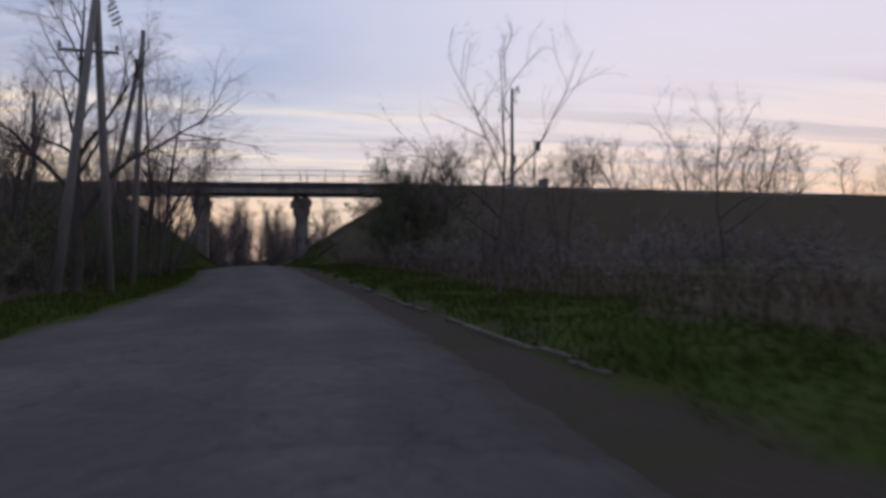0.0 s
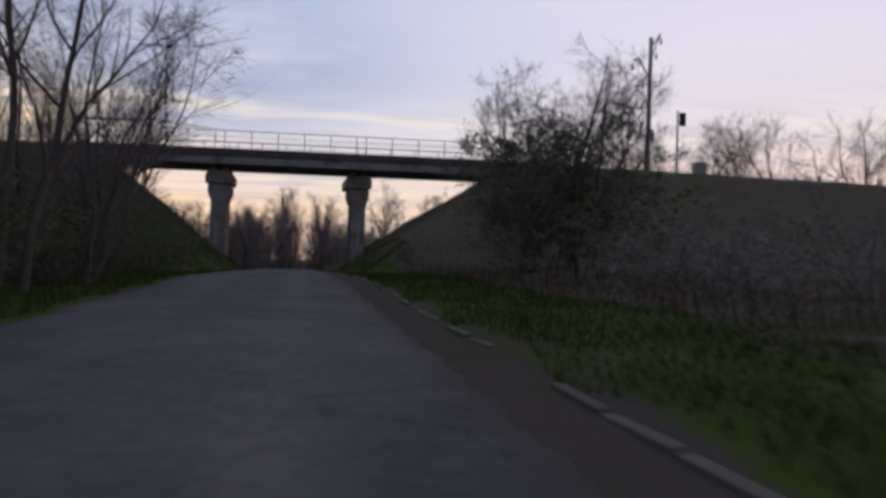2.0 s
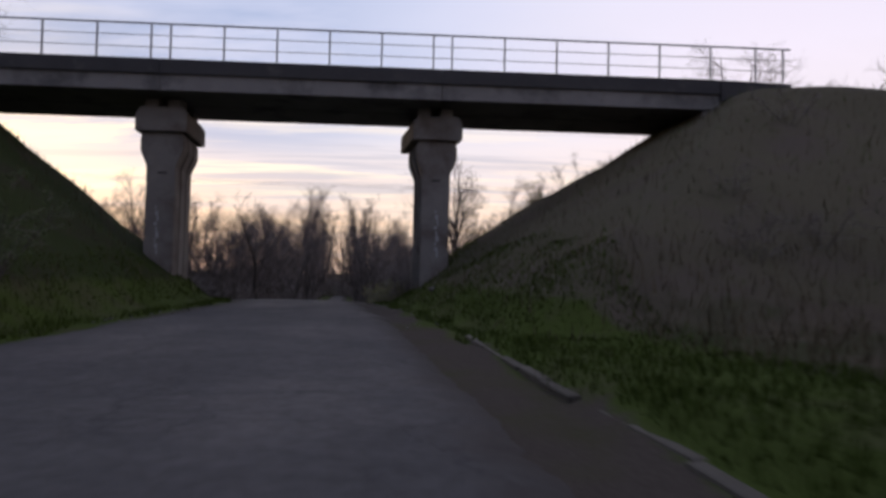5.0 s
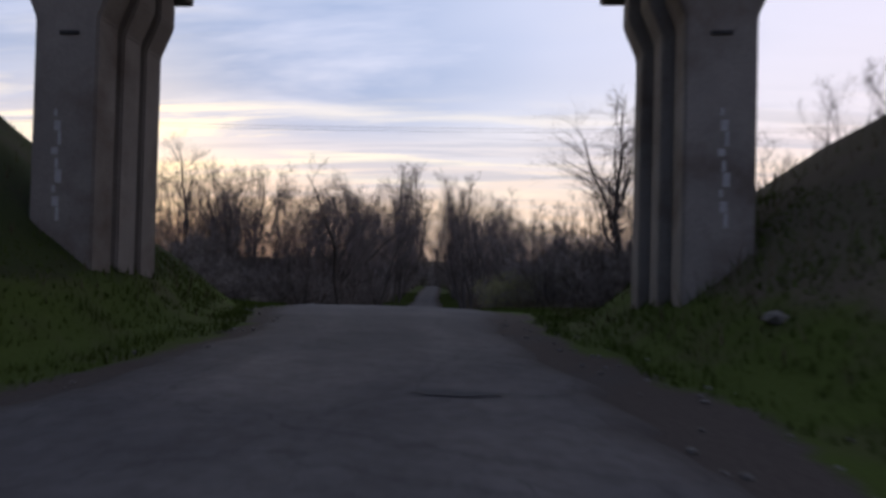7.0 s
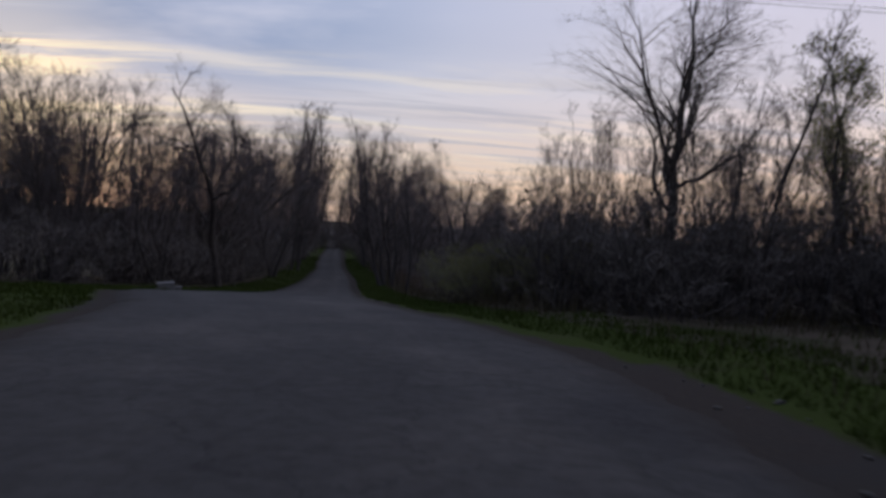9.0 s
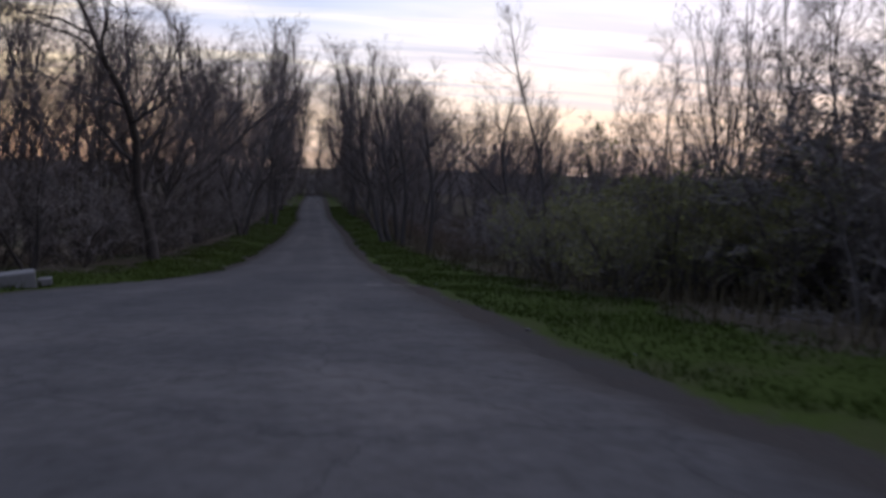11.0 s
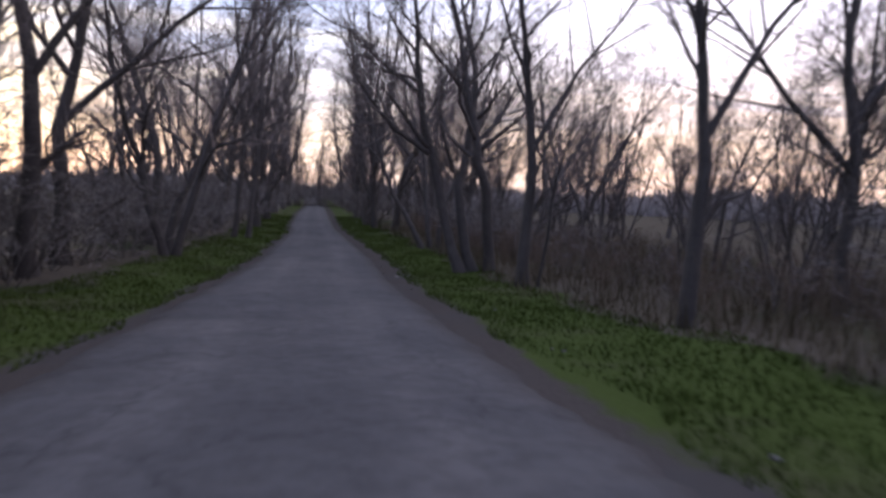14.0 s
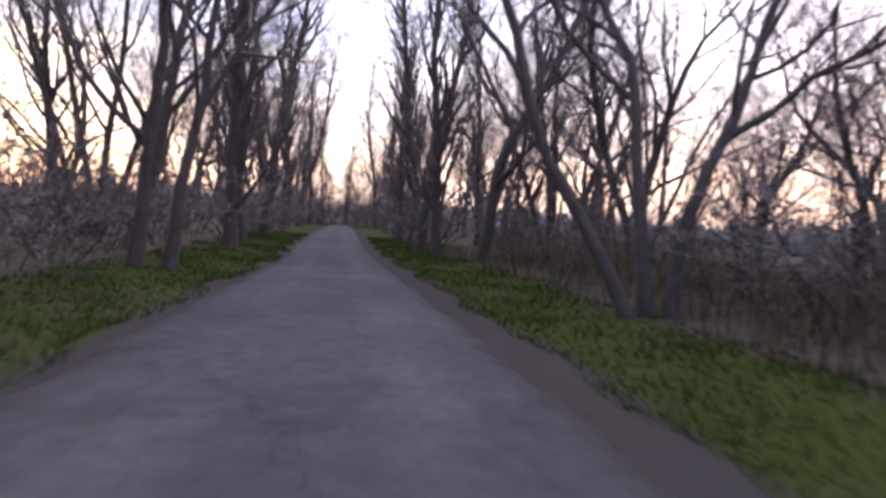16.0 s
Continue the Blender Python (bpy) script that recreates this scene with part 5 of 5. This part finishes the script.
tagged(wood, "low dark line of bare woods and hedges beyond the fields", "woods", kind="stuff")


def blades(name, seed, n, area, size, mat, label):
    """Grass: bent blades strewn where area() allows."""
    rg = np.random.default_rng(seed)
    x, y = area(rg, n)
    z = land(x, y) - 0.01
    h = size * rg.uniform(0.45, 1.3, len(x)) * (1 + 0.5 * wave(x, y, 1.1, 3.0))
    th = rg.uniform(0, 2 * math.pi, len(x))
    w = 0.006 + 0.012 * rg.uniform(0, 1, len(x))
    dx, dy = np.cos(th), np.sin(th)
    bend = h * rg.uniform(0.1, 0.7, len(x))
    a = np.stack([x - dy * w, y + dx * w, z], 1)
    b = np.stack([x + dy * w, y - dx * w, z], 1)
    c = np.stack([x + dx * bend, y + dy * bend, z + h], 1)
    v = np.stack([a, b, c], 1).reshape(-1, 3)
    return tagged(new(name, mesh_from(name, v, np.arange(len(v)).reshape(-1, 3), [mat], None, False)), label, "grass", kind="stuff")


def verge_area(y0, y1, right, near, wide):
    def area(rg, n):
        y = rg.uniform(y0, y1, n)
        d = near + wide * rg.uniform(0, 1, n) ** 1.1
        d = d + 0.25 * wave(y, d, 1.3, 2.0)
        return (road_r(y) + d, y) if right else (road_l(y) - d, y)
    return area


blades("verge_grass", 1, 40000, verge_area(4, 62, True, 0.75, 3.2), 0.12, M_BLADE, "lush green spring grass on the verge")
blades("verge_grass", 2, 20000, verge_area(8, 60, False, 0.1, 2.8), 0.18, M_BLADE, "dark green spring grass on the verge")
blades("verge_grass", 3, 16000, verge_area(62, 90, True, 0.8, 3.6), 0.12, M_BLADE, "green spring grass below the embankment")
blades("verge_grass", 4, 18000, verge_area(60, 102, False, 0.35, 2.6), 0.12, M_BLADE, "green spring grass below the embankment")
blades("verge_grass", 5, 60000, verge_area(90, 168, True, 0.40, 2.7), 0.075, M_BLADE, "bright green spring grass beside the lane")
blades("verge_grass", 6, 46000, verge_area(102, 168, False, 0.12, 2.9), 0.075, M_BLADE, "bright green spring grass beside the lane")
blades("dry_grass", 7, 12000, verge_area(4, 60, True, 3.2, 9.0), 0.45, M_DRYBLADE, "dry straw-coloured grass under the shrubs")
blades("dry_grass", 8, 16000, verge_area(90, 152, True, 2.6, 12.0), 0.5, M_DRYBLADE, "dry straw-coloured grass under the shrubs")


def bank_area(rg, n):
    x = np.where(rg.uniform(0, 1, n) < 0.7, rg.uniform(3.5, 40, n), rg.uniform(-25, -3.5, n))
    y = rg.uniform(56, 88, n)
    keep = np.where(x > 0, x > road_r(y) + 1.3, (y < 82) & (x < road_l(y) - 1.0))
    return x[keep], y[keep]


blades("bank_grass", 9, 15000, bank_area, 0.28, M_DRYBLADE, "thin dry grass on the railway embankment")
blades("bank_grass", 10, 6000, bank_area, 0.20, M_BLADE, "thin green grass on the railway embankment")

# ---- small things on the road ----


def flat_patch(name, x, y, w, l, mat, label, category, seed, rise=0.018):
    rq = random.Random(seed)
    bm = bmesh.new()
    vs = []
    for k in range(18):
        a = 2 * math.pi * k / 18
        s = rq.uniform(0.55, 1.25)
        q = (x + w / 2 * s * math.cos(a), y + l / 2 * s * math.sin(a))
        vs.append(bm.verts.new((*q, road_height(*q) + rise)))
    c = bm.verts.new((x, y, road_height(x, y) + rise + 0.004))
    for k in range(18):
        bm.faces.new((c, vs[k], vs[(k + 1) % 18]))
    me = bpy.data.meshes.new(name)
    bm.to_mesh(me)
    bm.free()
    me.materials.append(mat)
    return tagged(new(name, me), label, category, kind="structure")


def road_height(x, y):
    l, r = float(road_l(y)), float(road_r(y))
    u = (x - l) / (r - l)
    return float(road_z(y)) + 0.05 * (1 - (2 * u - 1) ** 2) + 0.008 * float(wave(x, y, 1.4, 0.7)) + 0.002 * float(wave(x, y, 4.1, 1.7))


rq = random.Random(31)
for k in range(14):
    flat_patch("pale_fragment", -1.55 + rq.uniform(-0.6, 0.5), 100.3 + rq.uniform(-0.4, 0.4), rq.uniform(0.12, 0.4), rq.uniform(0.03, 0.10), M_DUST, "pale broken fragment of road marking on the asphalt", "road patch", 40 + k, 0.012)
flat_patch("pothole_mark", 1.5, 66.2, 0.7, 0.3, M_PATCH, "shallow dark pothole in the asphalt", "pothole", 6, 0.012)


def rubble(seed):
    rq = random.Random(seed)
    bm = bmesh.new()
    bmesh.ops.create_icosphere(bm, subdivisions=1, radius=0.5)
    for v in bm.verts:
        v.co = v.co * rq.uniform(0.7, 1.15)
        v.co.z *= 0.6
    me = bpy.data.meshes.new("stone")
    bm.to_mesh(me)
    bm.free()
    me.materials.append(M_STONE)
    return me


stones = [rubble(k) for k in range(4)]
rq = random.Random(21)
gravel = tagged(new("edge_rubble"), "loose grey stones along the crumbling asphalt edge", "rubble", kind="structure")
for k in range(200):
    side = k % 3 > 0
    y = rq.uniform(60, 82) if k < 170 else rq.uniform(88, 138)
    x = float(road_r(y)) + rq.uniform(-0.2, 1.1) if side or k >= 170 else float(road_l(y)) - rq.uniform(-0.3, 0.5)
    s = rq.uniform(0.03, 0.09)
    o = new("stone", stones[k % 4])
    o.parent = gravel
    o.matrix_world = pose(x, y, max(float(land(x, y)), road_height(x, y) if x < float(road_r(y)) - 0.2 else -9) + s * 0.15, 0, 0, rq.uniform(0, 360)) @ Matrix.Scale(s, 4)
boulder = new("boulder", stones[1])
boulder.matrix_world = pose(4.75, 68.2, float(land(4.75, 68.2)) + 0.04, 10, 5, 40) @ Matrix.Diagonal((0.42, 0.32, 0.36, 1))
tagged(boulder, "pale grey stone lying on the grass bank", "stone")
block = thing("concrete_block", pose(-8.6, 99.2, float(land(-8.6, 99.2)) - 0.05, 4, -5, 25), "pale broken concrete block in the grass by the lane", "concrete block")
part("block", box((0.62, 0.34, 0.34), (0, 0, 0.17), 0.04), M_POLE, block)
part("fragment", box((0.24, 0.18, 0.14), (0.45, 0.1, 0.07), 0.03), M_POLE, block)
litter_ = part("paper_scrap", box((0.04, 0.05, 0.03), (-2.95, 125.2, float(land(-2.95, 125.2)) + 0.04), 0.015), M_BLOSSOM, None)
tagged(litter_, "small crumpled white litter on the verge", "litter")
cable = thing("overhead_cable", pose(0, 0, 0), "thin dark overhead cable crossing above the road", "cable")
wire = Tubes()
for dz in (0.0, 0.16):
    pts = np.array([[x, 88.0 + dz, 8.45 + dz + 0.0007 * x * x] for x in np.linspace(-38, 38, 24)])
    wire.add(pts, np.full(24, 0.006), 4)
part("wire", wire.mesh("wire", M_BLACK), None, cable)
for qx in (-38.0, 38.0):
    q = thing("cable_pole", pose(qx, 88.08, float(land(qx, 88)) - 0.4), "plain concrete pole carrying an overhead cable", "utility pole")
    part("pole", rod((0, 0, 0), (0, 0, 10.3 - float(land(qx, 88))), 0.17, 0.1, 12), M_POLE, q, smooth_faces=True)
